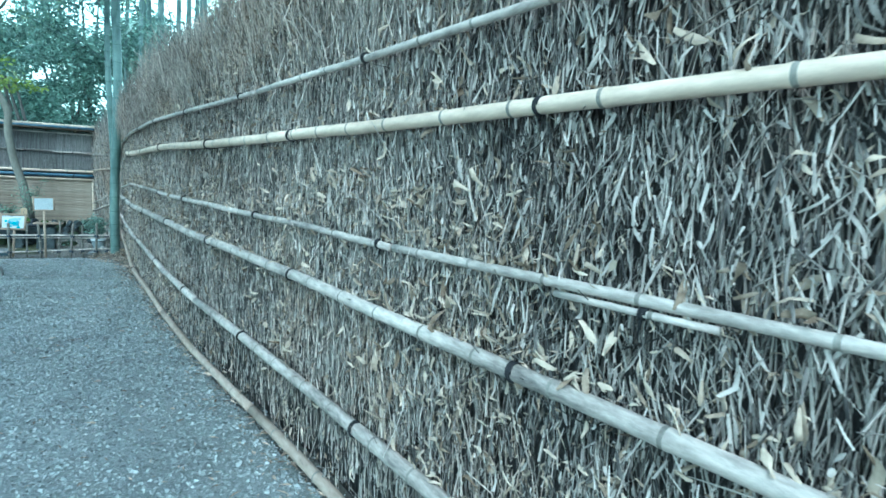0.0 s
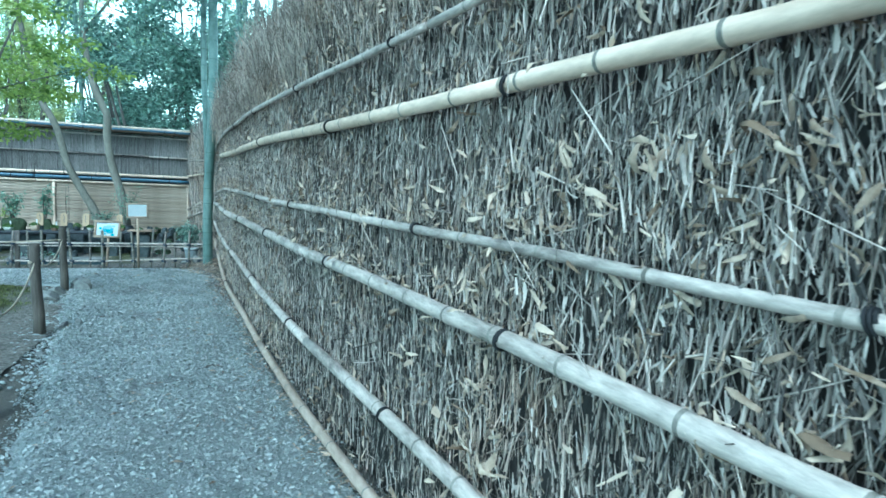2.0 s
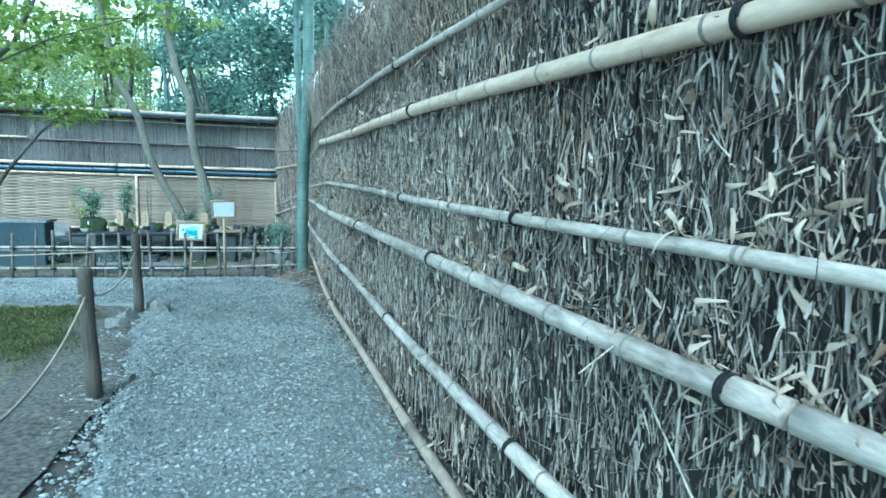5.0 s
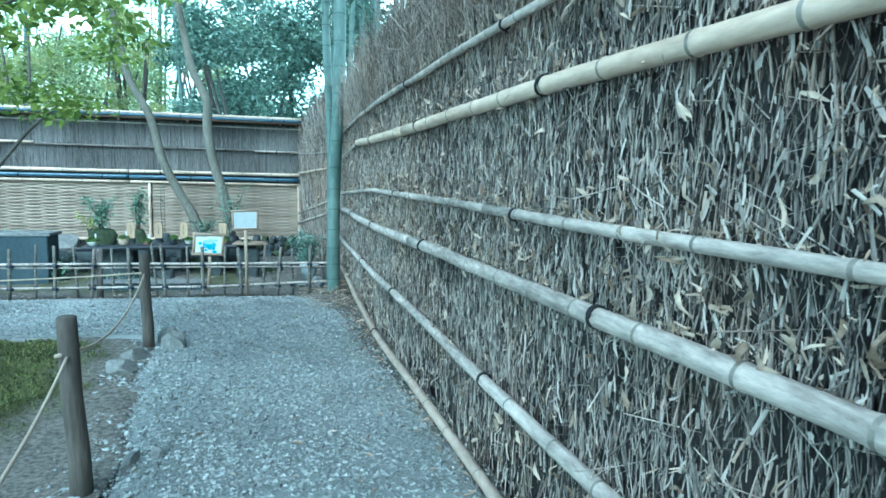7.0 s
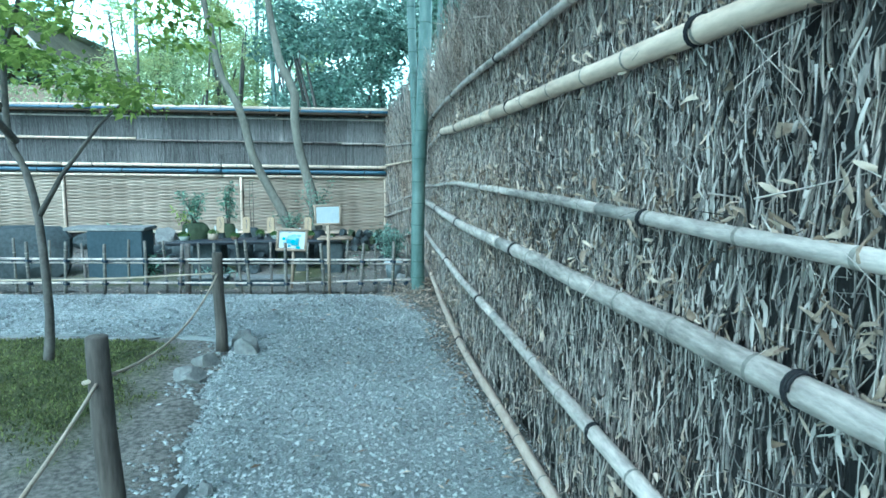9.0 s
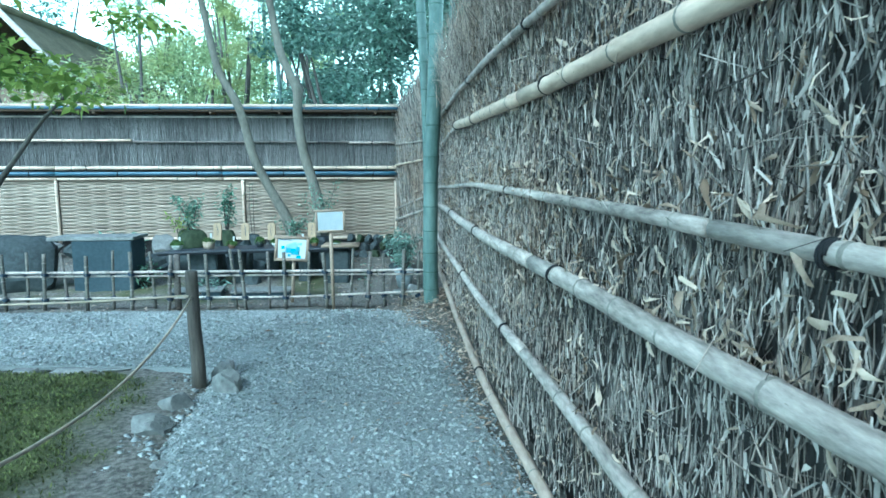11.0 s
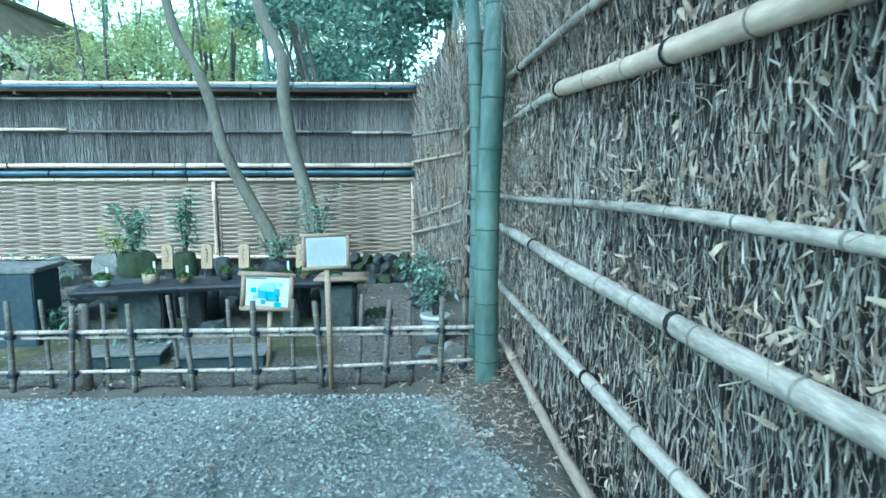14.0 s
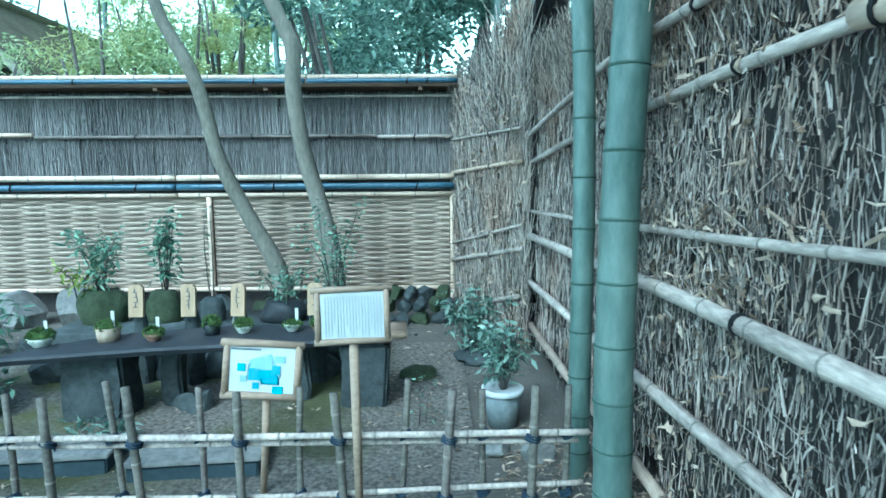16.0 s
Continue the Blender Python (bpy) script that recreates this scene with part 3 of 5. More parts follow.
def scraps(n, y0, y1, z0, z1, on=None, upright=0.0, long=0.062, even=False):
    y = y0 + (y1 - y0) * rng.random(n)
    z = z0 + (z1 - z0) * rng.random(n)
    clump = np.array([noise.noise(Vector((b * 1.1, c * 1.6, 3))) for b, c in zip(y, z)])
    keep = clump + 0.35 * rng.normal(size=n) > (-9 if even else 0.05)
    if upright:
        keep &= rng.random(n) < packing(y, z, 0.2)
    y, z = y[keep], z[keep]
    if on is not None:
        z = np.array([curve_at(on, v) for v in y]) + 0.025 + 0.13 * rng.random(len(y)) ** 2.2
    k = len(y)
    x = np.array([face(v) for v in y]) + 0.03 - 0.04 * rng.random(k)
    way = unit(np.stack([-0.3 * rng.random(k), rng.normal(size=k), rng.normal(size=k) * 0.9 - 0.3], 1))
    if upright:
        way = unit(np.stack([-0.12 * rng.random(k), rng.normal(size=k) * upright, rng.choice((-1.0, 1.0), k)], 1))
    nor = unit(np.stack([-np.ones(k), rng.normal(size=k) * 0.6, rng.normal(size=k) * 0.6 + 0.3], 1))
    side = unit(np.cross(way, nor))
    nor = np.cross(side, way)
    L = (0.014 + long * rng.random(k) ** (1.6 if upright else 1.5 if on is not None else 3))[:, None]
    w = (0.0028 + 0.0045 * rng.random(k) ** 2)[:, None] if upright else L * (0.10 + 0.16 * rng.random(k))[:, None]
    c = np.stack([x, y, z], 1)
    curl = (rng.normal(size=k) * (0.1 if upright else 0.32))[:, None]
    rowsv = []
    for s, ww, h in ((0, 0.6, 0), (0.33, 1.0, 0.6), (0.7, 0.85, 0.7), (1.0, 0.3, -0.4)):
        p = c + way * L * s + nor * L * curl * h
        ja, jb = (0.5 + rng.random((k, 1))), (0.5 + rng.random((k, 1)))
        if upright:
            ja, jb, ww = 0.8 + 0.4 * ja, 0.8 + 0.4 * jb, max(ww, 0.75)
        twist = nor * w * (rng.normal(size=(k, 1)) * 0.3)
        rowsv += [p + side * w * ww * ja / 2 - nor * w * 0.22 * ww + twist, p + nor * w * 0.12 * ww, p - side * w * ww * jb / 2 - nor * w * 0.22 * ww - twist]
    return np.stack(rowsv, 1)


STRIP = [(0, 1, 4, 3), (1, 2, 5, 4), (3, 4, 7, 6), (4, 5, 8, 7), (6, 7, 10, 9), (7, 8, 11, 10)]
RAIL_1 = [(0, 1.735), (2, 1.765), (5, 1.82), (8, 1.925), (11, 1.965), (13, 1.945), (15, 1.74)]
RAIL_2 = [(0, 1.515), (2, 1.53), (5, 1.572), (7, 1.633), (9.5, 1.665), (10.8, 1.695), (11.5, 1.735), (12.1, 1.715), (12.6, 1.685), (13.7, 1.64), (15, 1.54)]
RAIL_3 = [(0, 1.11), (2.5, 1.122), (5, 1.167), (7, 1.192), (9, 1.235), (10.5, 1.255), (12.3, 1.2), (15, 1.15)]
RAIL_4 = [(0, 0.83), (2, 0.872), (5, 0.925), (7, 0.948), (9, 0.95), (11, 0.95), (12.3, 0.98), (15, 0.95)]
RAIL_5 = [(0, 0.37), (3, 0.402), (5, 0.44), (7.5, 0.48), (9.5, 0.535), (12, 0.56), (15, 0.58)]
EDGING = [(0, 0.045), (9, 0.045), (10.2, 0.05), (11.5, 0.1), (12.6, 0.19), (13.6, 0.19), (15, 0.24)]
sc = np.concatenate([scraps(4000, 0.3, 14.8, 0.1, 2.3), scraps(6500, 0.3, 3.8, 0.4, 1.4), scraps(15000, 2.0, 13.2, 1.95, 2.5), scraps(11000, 0.3, 13.4, 0.1, 2.0)] +
                    [scraps(1300, 0.3, 13, 0.3, 1.6, r) for r in (RAIL_2, RAIL_3, RAIL_4, RAIL_3, RAIL_4, RAIL_1)])
batch("leaf_sheaths", sc, STRIP, SCRAP, None, "pale curled dry bamboo sheaths caught in twigs", category="dry leaves")
chips = np.concatenate([scraps(4500, 0.2, 3.2, 0.2, 2.0, None, 0.45, 0.07, True), scraps(26000, 0.2, 13.6, 0.05, 2.1, None, 0.3, 0.07, True), scraps(5000, 0.2, 15.0, 0.05, 2.2, None, 0.9, 0.07, True), scraps(1600, 13.2, 15.0, 0.1, 2.0, None, 0.4, 0.08, True)])
batch("broken_sheaths", chips, STRIP, CHIP, None, "grey broken bamboo strips packed among the twigs", category="brushwood")


def rail(name, table, girth, spans, material, label, ties, off=0.0, step=0.32, group="rails of the long wall", sag=0.008):
    """One line of a wall's rails: poles laid end to end, with their cord ties."""
    for i, (y0, y1) in enumerate(spans):
        ob = thing(name, label, "bamboo rail", group)
        n = max(3, int((y1 - y0) / 0.35))
        pts = []
        for k in range(n + 1):
            y = y0 + (y1 - y0) * k / n
            pts.append((face(y) + off + 0.006 * noise.noise(Vector((y, girth[0][1] * 90, i))), y, curve_at(table, y) + sag * noise.noise(Vector((y * 1.3, girth[0][1] * 70, 4)))))
        r0, r1 = curve_at(girth, y0), curve_at(girth, y1)
        pole("pole", pts, r0, material, ob, step, 14, 1.08 if material != POLE_DARK else 1.05, int(r0 * 1000) + i, r1, NODE if material != POLE_DARK else POLE_DARK)
        for y in ties:
            if y0 <= y < y1:
                tie(ob, (face(y) + off, y, curve_at(table, y)), (-0.12, 1, 0.01), curve_at(girth, y), int(y * 100))


T2 = [0.3, 1.92, 3.57, 5.07, 7.08, 8.75, 10.4, 11.45]
T4 = [0.35, 1.96, 3.54, 5.04, 6.7, 8.6, 10.3, 11.9]
rail("bamboo_rail", RAIL_1, [(0, 0.011), (4, 0.014), (9, 0.019)], [(-1.5, 4.0), (4.03, 9.2), (9.23, 14.95)], POLE, "thin grey-brown bamboo rail tied high across brushwood", [1.2, 2.8, 4.3, 5.7, 7.4, 9.0, 10.6, 12.2], off=-0.03)
rail("bamboo_rail", RAIL_2, [(0, 0.015), (2, 0.019), (4, 0.025), (6.5, 0.030), (9, 0.033), (13, 0.034)], [(-1.5, 3.6), (3.62, 9.1), (9.12, 11.52)], POLE_PALE, "pale straw-coloured bamboo rail tied across brushwood", T2, off=-0.012)
rail("bamboo_rail", RAIL_2, [(0, 0.021)], [(11.4, 14.95)], POLE, "thinner grey bamboo rail joined to a thicker one", [12.0, 13.2], off=0.006)
rail("bamboo_rail", RAIL_3, [(0, 0.011), (3, 0.014), (6, 0.021), (9, 0.019), (11, 0.013)], [(-1.5, 2.6), (2.62, 7.6), (7.62, 14.95)], POLE, "thin weathered grey bamboo rail with loose fibres", [1.1, 2.7, 4.1, 5.9, 7.3, 9.4, 11.2], off=-0.006)
rail("bamboo_rail", [(y, z - 0.026) for y, z in RAIL_3], [(0, 0.008)], [(1.44, 1.84)], POLE, "short thin split bamboo lashed under a rail", [1.6], off=-0.01)
rail("bamboo_rail", RAIL_4, [(0, 0.019), (2, 0.023), (4, 0.026), (6.5, 0.029), (9, 0.033), (13, 0.028)], [(-1.5, 4.9), (4.92, 8.9), (8.92, 14.95)], POLE, "thick weathered grey bamboo rail tied across brushwood", T4, off=-0.012)
rail("bamboo_rail", RAIL_5, [(0, 0.028), (13, 0.025)], [(-1.5, 5.4), (5.42, 9.0), (9.02, 14.95)], POLE, "weathered bamboo rail low on the brushwood", [1.4, 2.83, 4.3, 5.85, 7.55, 9.4, 11.0], off=-0.012)
rail("edging_pole", EDGING, [(0, 0.026)], [(-1.5, 4.1), (4.13, 7.0), (7.03, 10.15), (10.12, 12.35), (12.37, 14.9)], EDGE, "buff bamboo edging pole lying at the wall's foot", [10.16], off=-0.01, step=0.45, group="edging poles")

# ---------- return wall to the corner ----------
cx, cy = CORNER
ex, ey = 0.0, BACK_Y
d = Vector((ex - cx, ey - cy, 0)).normalized()
nrm = Vector((-d.y, d.x, 0))
if nrm.x > 0:
    nrm = -nrm
run = math.hypot(ex - cx, ey - cy)
bm = bmesh.new()


def return_top(s):
    return 2.95 - 0.6 * s


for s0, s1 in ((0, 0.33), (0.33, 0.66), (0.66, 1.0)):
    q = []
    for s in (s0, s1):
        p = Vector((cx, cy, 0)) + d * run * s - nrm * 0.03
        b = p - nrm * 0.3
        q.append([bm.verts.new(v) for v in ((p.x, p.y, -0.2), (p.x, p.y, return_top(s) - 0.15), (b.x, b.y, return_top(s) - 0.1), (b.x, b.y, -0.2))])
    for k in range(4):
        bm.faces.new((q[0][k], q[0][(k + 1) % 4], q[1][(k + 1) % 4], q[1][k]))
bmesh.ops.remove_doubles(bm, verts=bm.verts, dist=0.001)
# body in the dark core colour, standing for shade in the gaps
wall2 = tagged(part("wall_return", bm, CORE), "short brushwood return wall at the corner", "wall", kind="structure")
# kept sparse: the dark body showing through makes the corner read shaded
n = 4200
s = rng.random(n)
zz = rng.random(n) * (2.95 - 0.6 * s)
P0, D3, N3 = np.array([cx, cy, 0]), np.array(d), np.array(nrm)
base = P0 + s[:, None] * run * D3 + N3 * (0.05 * rng.random(n) ** 2 - 0.01)[:, None]
base[:, 2] = zz
wild = np.where(zz > 1.9, 0.7, 0.22)
way = unit(D3 * (rng.normal(size=n) * wild)[:, None] + N3 * (np.abs(rng.normal(size=n)) * 0.2 * wild)[:, None] + (0, 0, 1))
ln = 0.1 + 0.4 * rng.random(n)
base[:, 2] = np.maximum(base[:, 2] - ln / 2, 0)
batch("twigs", sticks(base, way, ln, 0.0045 * (0.5 + rng.random(n)), rng.normal(size=n) * ln * 0.05, np.tile(N3, (n, 1))), STICK, TWIG, None, "upright grey bamboo twigs of the return wall", category="brushwood")
n = 900
s = rng.random(n)
c = P0 + s[:, None] * run * D3 + N3 * 0.055
c[:, 2] = 0.1 + 2.2 * rng.random(n)
ln = 0.03 + 0.06 * rng.random(n)
batch("leaf_sheaths", leaves(c, unit(rng.normal(size=(n, 3))), unit(N3 + 0.5 * rng.normal(size=(n, 3))), ln, ln * 0.28), LEAF, SCRAP, None, "pale dry bamboo sheaths on the return wall", category="dry leaves")
for i, (z0, z1, r, mt, s0, s1) in enumerate(((1.82, 1.82, 0.014, POLE, 0.06, .96), (1.485, 1.555, 0.018, POLE_PALE, 0.03, .97), (0.75, 1.04, 0.014, POLE, 0.02, .96), (0.57, 0.84, 0.02, POLE, 0.02, .97), (0.1, 0.44, 0.022, POLE, 0.05, .85))):
    ob = thing("bamboo_rail", "short grey bamboo rail on the return wall", "bamboo rail", "rails of the return wall")
    a = Vector((cx, cy, 0)) + d * run * s0 + nrm * 0.05
    b = Vector((cx, cy, 0)) + d * run * s1 + nrm * 0.05
    pole("pole", [(a.x, a.y, z1), (b.x, b.y, z0)], r, mt, ob, 0.25, 10, 1.1, i)
    mid = a.lerp(b, 0.4)
    tie(ob, (mid.x, mid.y, z1 + (z0 - z1) * 0.4), d, r, i)

# ---------- far wall: woven panels below, brushwood above, a little bamboo roof ----------
X0, X1 = -9.6, 0.0
bm = bmesh.new()
# near-black body: the shade behind twigs and slats is in its colour
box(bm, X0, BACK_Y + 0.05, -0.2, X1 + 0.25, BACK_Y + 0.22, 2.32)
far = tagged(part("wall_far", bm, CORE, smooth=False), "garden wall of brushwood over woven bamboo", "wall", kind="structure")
n = 13000
bx = X0 + (X1 - X0) * rng.random(n)
hi = rng.random(n) < 0.5
z0 = np.where(hi, 1.84, 1.42) + 0.05 * rng.random(n)
ln = np.where(hi, 0.44, 0.42) * (0.85 + 0.2 * rng.random(n))
way = unit(np.stack([rng.normal(size=n) * 0.05, rng.normal(size=n) * 0.01 - 0.02, np.ones(n)], 1))
batch("twigs", sticks(np.stack([bx, BACK_Y + 0.03 - 0.03 * rng.random(n), z0], 1), way, ln, 0.0042 * (0.6 + 0.7 * rng.random(n)), rng.normal(size=n) * 0.006, np.tile((0, -1.0, 0), (n, 1))), STICK, FINE, None, "fine upright grey twigs of the garden wall", category="brushwood")


def long_pole(name, label, x0, x1, y, z, r, material, step=0.4, group="poles of the far wall", ties=(), seed=0, nodes=True):
    ob = thing(name, label, "bamboo pole", group)
    k = max(2, int((x1 - x0) / 0.8))
    pts = [(x0 + (x1 - x0) * i / k, y, z + 0.006 * noise.noise(Vector((x0 + i * 0.8, z * 7, seed)))) for i in range(k + 1)]
    pole("pole", pts, r, material, ob, step, 10, 1.07 if nodes else 1.0, seed, None, NODE if nodes else material)
    for x in ties:
        tie(ob, (x, y, z), (1, 0, 0), r, int(abs(x) * 100) + seed)
    return ob


for a, b in ((X0, -5.0), (-4.98, -1.5), (-1.48, X1 + 0.02)):
    long_pole("roof_pole", "pale split bamboo laid along the wall's ridge", a, b, BACK_Y - 0.18, 2.44, 0.026, POLE_PALE, seed=int(b * 9 + 90))
    long_pole("roof_pole", "blue-painted pole under the wall's ridge", a, b, BACK_Y - 0.22, 2.395, 0.024, BLUEPIPE, seed=3, nodes=False, ties=(a + 1.2, b - 0.5))
bm = bmesh.new()
box(bm, X0, BACK_Y - 0.2, 2.345, X1 + 0.03, BACK_Y + 0.3, 2.365)
box(bm, X0, BACK_Y - 0.04, 2.365, X1 + 0.03, BACK_Y + 0.34, 2.47)
tagged(part("roof_board", bm, PLANKDARK, smooth=False), "dark board under the far wall's little roof", "board", kind="structure")
for x in (-8.4, -6.6, -4.85, -3.0, -1.9, -0.35):
    bm = bmesh.new()
    box(bm, x - 0.02, BACK_Y - 0.19, 2.31, x + 0.02, BACK_Y + 0.04, 2.343)
    tagged(part("roof_bracket", bm, PLANKDARK, smooth=False), "dark wooden bracket under the wall's roof", "bracket", "roof brackets")
long_pole("batten", "pale thin batten at the top of the brushwood", X0, X1, BACK_Y - 0.02, 2.275, 0.014, POLE, nodes=False)
long_pole("middle_rail", "straw-coloured bamboo rail across the brushwood", X0, -4.35, BACK_Y - 0.035, 1.895, 0.022, POLE_PALE, seed=5)
long_pole("middle_rail", "dark weathered rail across the brushwood", -4.33, -0.78, BACK_Y - 0.03, 1.87, 0.018, POLE_DARK, seed=6, ties=(-3.3, -2.1, -1.3))
long_pole("middle_rail", "grey bamboo rail across the brushwood", -0.8, X1 - 0.02, BACK_Y - 0.035, 1.86, 0.02, POLE, seed=7, ties=(-0.42,))
for a, b in ((X0, -5.6), (-5.58, -2.9), (-2.88, X1)):
    long_pole("cap_pole", "pale straw bamboo pole over the woven panel", a, b, BACK_Y - 0.07, 1.445, 0.031, POLE_PALE, 0.42, seed=int(b * 5 + 50), ties=(a + 0.5,))
    long_pole("cap_pole", "blue-painted pole between bamboo poles", a, b, BACK_Y - 0.075, 1.352, 0.034, BLUEPIPE, seed=9, nodes=False, ties=(b - 0.4, a + 1.0))
    long_pole("cap_pole", "buff bamboo rail on the woven panel's top", a, b, BACK_Y - 0.045, 1.268, 0.024, POLE_PALE, 0.45, seed=int(b * 3 + 60))
    long_pole("foot_pole", "pale bamboo rail under the woven panel", a, b, BACK_Y - 0.04, 0.27, 0.024, POLE_PALE, 0.45, seed=int(b * 4 + 70))

# woven panels: each slat goes before and behind the ribs by turns


def woven_panel(x0, x1, z0, z1):
    ob = thing("woven_panel", "woven split-bamboo panel, straw-coloured", "fence panel", "woven panels", (x0, BACK_Y, z0))
    ribs = 0.262
    count = int((z1 - z0) / 0.0275)
    h = (z1 - z0) / count
    meshes = []
    for phase in (0, 1):
        bm = bmesh.new()
        steps = int((x1 - x0) / (ribs / 4))
        prev = None
        for i in range(steps + 1):
            x = (x1 - x0) * i / steps
            y = -0.015 * math.sin(math.pi * x / ribs + (math.pi if phase else 0))
            cur = [bm.verts.new((x, y - 0.005, -h * 0.1)), bm.verts.new((x, y - 0.012, h * 0.5)), bm.verts.new((x, y - 0.005, h * 1.1)), bm.verts.new((x, y, h * 0.5))]
            if prev:
                for k in range(4):
                    bm.faces.new((prev[k], cur[k], cur[(k + 1) % 4], prev[(k + 1) % 4]))
            prev = cur
        me = bpy.data.meshes.new("slat")
        bm.to_mesh(me)
        bm.free()
        meshes.append(me)
    for i in range(count):
        s = shared("slat", meshes[i % 2], WOVEN, ob, smooth=False)
        s.matrix_basis = pose(0, 0.002 * random.uniform(-1, 1), i * h, 0, random.uniform(-.08, .08), 0)
    x = 0
    while x < x1 - x0:
        bm = bmesh.new()
        box(bm, x - 0.009, -0.005, 0, x + 0.009, 0.012, z1 - z0)
        part("rib", bm, PLANKDARK, ob, smooth=False)
        x += ribs
    return ob


POSTS_X = [-8.15, -5.62, -2.575, -0.03]
for a, b in zip([X0] + POSTS_X, POSTS_X):
    woven_panel(a + 0.03, b - 0.03, 0.29, 1.245)
for x in POSTS_X:
    ob = thing("panel_post", "straw bamboo upright between woven panels", "post", "panel posts")
    pole("pole", [(x, BACK_Y - 0.035, 0.2 if x < -0.1 else -0.05), (x, BACK_Y - 0.035, 1.25)], 0.026, POLE_PALE, ob, 0.3, 10, 1.08, 1)
bm = bmesh.new()
box(bm, X1 - 0.01, BACK_Y - 0.03, -0.1, X1 + 0.07, BACK_Y + 0.05, 2.3)
tagged(part("corner_post", bm, WOOD, smooth=False), "dark weathered timber post at the wall corner", "post", kind="structure")

# ---------- the two tall green culms at the wall's end ----------


def culm(x0, y0, x1, y1, top, r, step, seed, label, z0=None, material=GREEN):
    ob = thing("bamboo_culm", label, "bamboo", "tall green culms")
    z0 = gz(x0, y0) - 0.05 if z0 is None else z0
    n = 12
    pts = [(x0 + (x1 - x0) * (i / n) + 0.02 * math.sin(i * 1.1 + seed), y0 + (y1 - y0) * i / n, z0 + (top - z0) * i / n) for i in range(n + 1)]
    # one part for each length between two joints
    rnd = random.Random(seed)
    z, span = pts[0][2], pts[-1][2] - pts[0][2]
    while z < pts[-1][2] - 0.1:
        z2 = min(z + step * (0.54 + 0.4 * min(1, (z - pts[0][2]) / 1.3)) * (0.9 + 0.2 * rnd.random()), pts[-1][2])
        q = []
        for zz in (z, z + 0.012, z + 0.03, (z + z2) / 2, z2 - 0.03, z2 - 0.008, z2):
            t = (zz - pts[0][2]) / span
            q.append((float(np.interp(t, np.linspace(0, 1, n + 1), [p[0] for p in pts])), float(np.interp(t, np.linspace(0, 1, n + 1), [p[1] for p in pts])), zz))
        rr = r * (1 - 0.2 * (z - pts[0][2]) / span)
        bm = bmesh.new()
        tube(bm, q, [rr * 1.03, rr * 1.025, rr, rr * 0.985, rr, rr * 1.03, rr * 1.01], 20)
        piece = part("internode", bm, material, ob)
        bm = bmesh.new()
        ring(bm, (q[-1][0], q[-1][1], z2), (0, 0, 1), rr * 1.0, 0.0055, 20, 0.9)
        part("joint_ring", bm, GREEN_NODE, piece, "dark joint scar")
        z = z2
    # culm leaves, mostly above view; thickened and spread left to shade the corner walls
    cs = [(x1 + rnd.uniform(-2.3, 0.7), y1 + rnd.uniform(-1.7, 1.1), rnd.uniform(3.7, 6.3)) for _ in range(24)]
    for c in cs[::2]:
        bm = bmesh.new()
        t = min(0.95, (c[2] - 0.5 - pts[0][2]) / span)
        foot = Vector((x0 + (x1 - x0) * t, y0 + (y1 - y0) * t, c[2] - 0.5))
        tube(bm, [foot, foot.lerp(Vector(c), 0.55) + Vector((0, 0, 0.12)), Vector(c)], [0.009, 0.006, 0.003], 6)
        part("branch", bm, material, ob)
    batch("foliage", leaf_cloud(4200, cs, [(0.42, 0.42, 0.2)] * len(cs), 0.11, 0.3, 0.4, 0.5), LEAF, LEAF_DARK, ob, kind="")
    return ob


culm(0.487, 12.46, 0.60, 12.52, 7.5, 0.077, 0.31, 3, "thick green bamboo culm with dark joints beside the wall")
culm(0.475, 12.9, 0.33, 12.98, 7.5, 0.052, 0.28, 5, "slimmer pale green bamboo culm beside a thicker one")

# ---------- low bamboo fence ----------
FY = 12.66
FZ = -0.075
fence = thing("low_bamboo_fence", "low lattice fence of thin bamboo tied with black twine", "fence", at=(0, FY, FZ))
frnd = random.Random(5)
stake_x = [(-2.43, -2.46), (-2.26, -2.215), (-2.05, -2.06), (-1.845, -1.86), (-1.575, -1.63), (-1.462, -1.51), (-1.23, -1.235), (-1.045, -1.05), (-0.815, -0.80),
           (-0.61, -0.645), (-0.375, -0.335), (-0.19, -0.145), (-0.01, -0.015), (0.18, 0.205), (0.345, 0.36)]
x = -2.64
while x > -8.5:
    stake_x.insert(0, (x, x + frnd.uniform(-.04, .04)))
    x -= frnd.uniform(0.17, 0.24)
for i, (a, b) in enumerate(stake_x):
    front = i % 2 == 0
    r = 0.0185 if front else 0.0145
    h = 0.60 + frnd.uniform(-.035, .025)
    yy = -0.035 if front else 0.035
    pole("stake", [(a, yy, -0.02), ((a + b) / 2 + frnd.uniform(-.006, .006), yy, h / 2), (b, yy, h)], r, POLE_OLD if i % 5 else POLE_DARK, fence, 0.19, 8, 1.15, i)
    for zz in (0.38, 0.118):
        xx = a + (b - a) * zz / h
        tie(fence, (xx, yy * 0.6, zz - 0.004), (0.35 if (i + int(zz * 9)) % 2 else -0.35, 0.1, 1), r + 0.007, i * 7 + int(zz * 50), TWINE_BLUE, 0.0055)
for x, r, h in ((-2.19, 0.033, 0.57), (-4.42, 0.035, 0.58), (-6.6, 0.035, 0.58)):
    bm = bmesh.new()
    tube(bm, [(x, 0.03, -0.05), (x, 0.03, 0.3), (x + 0.01, 0.03, h)], [r * 1.05, r, r * 0.95], 10)
    part("fence_post", bm, POLE_DARK, fence, "thicker dark timber post")
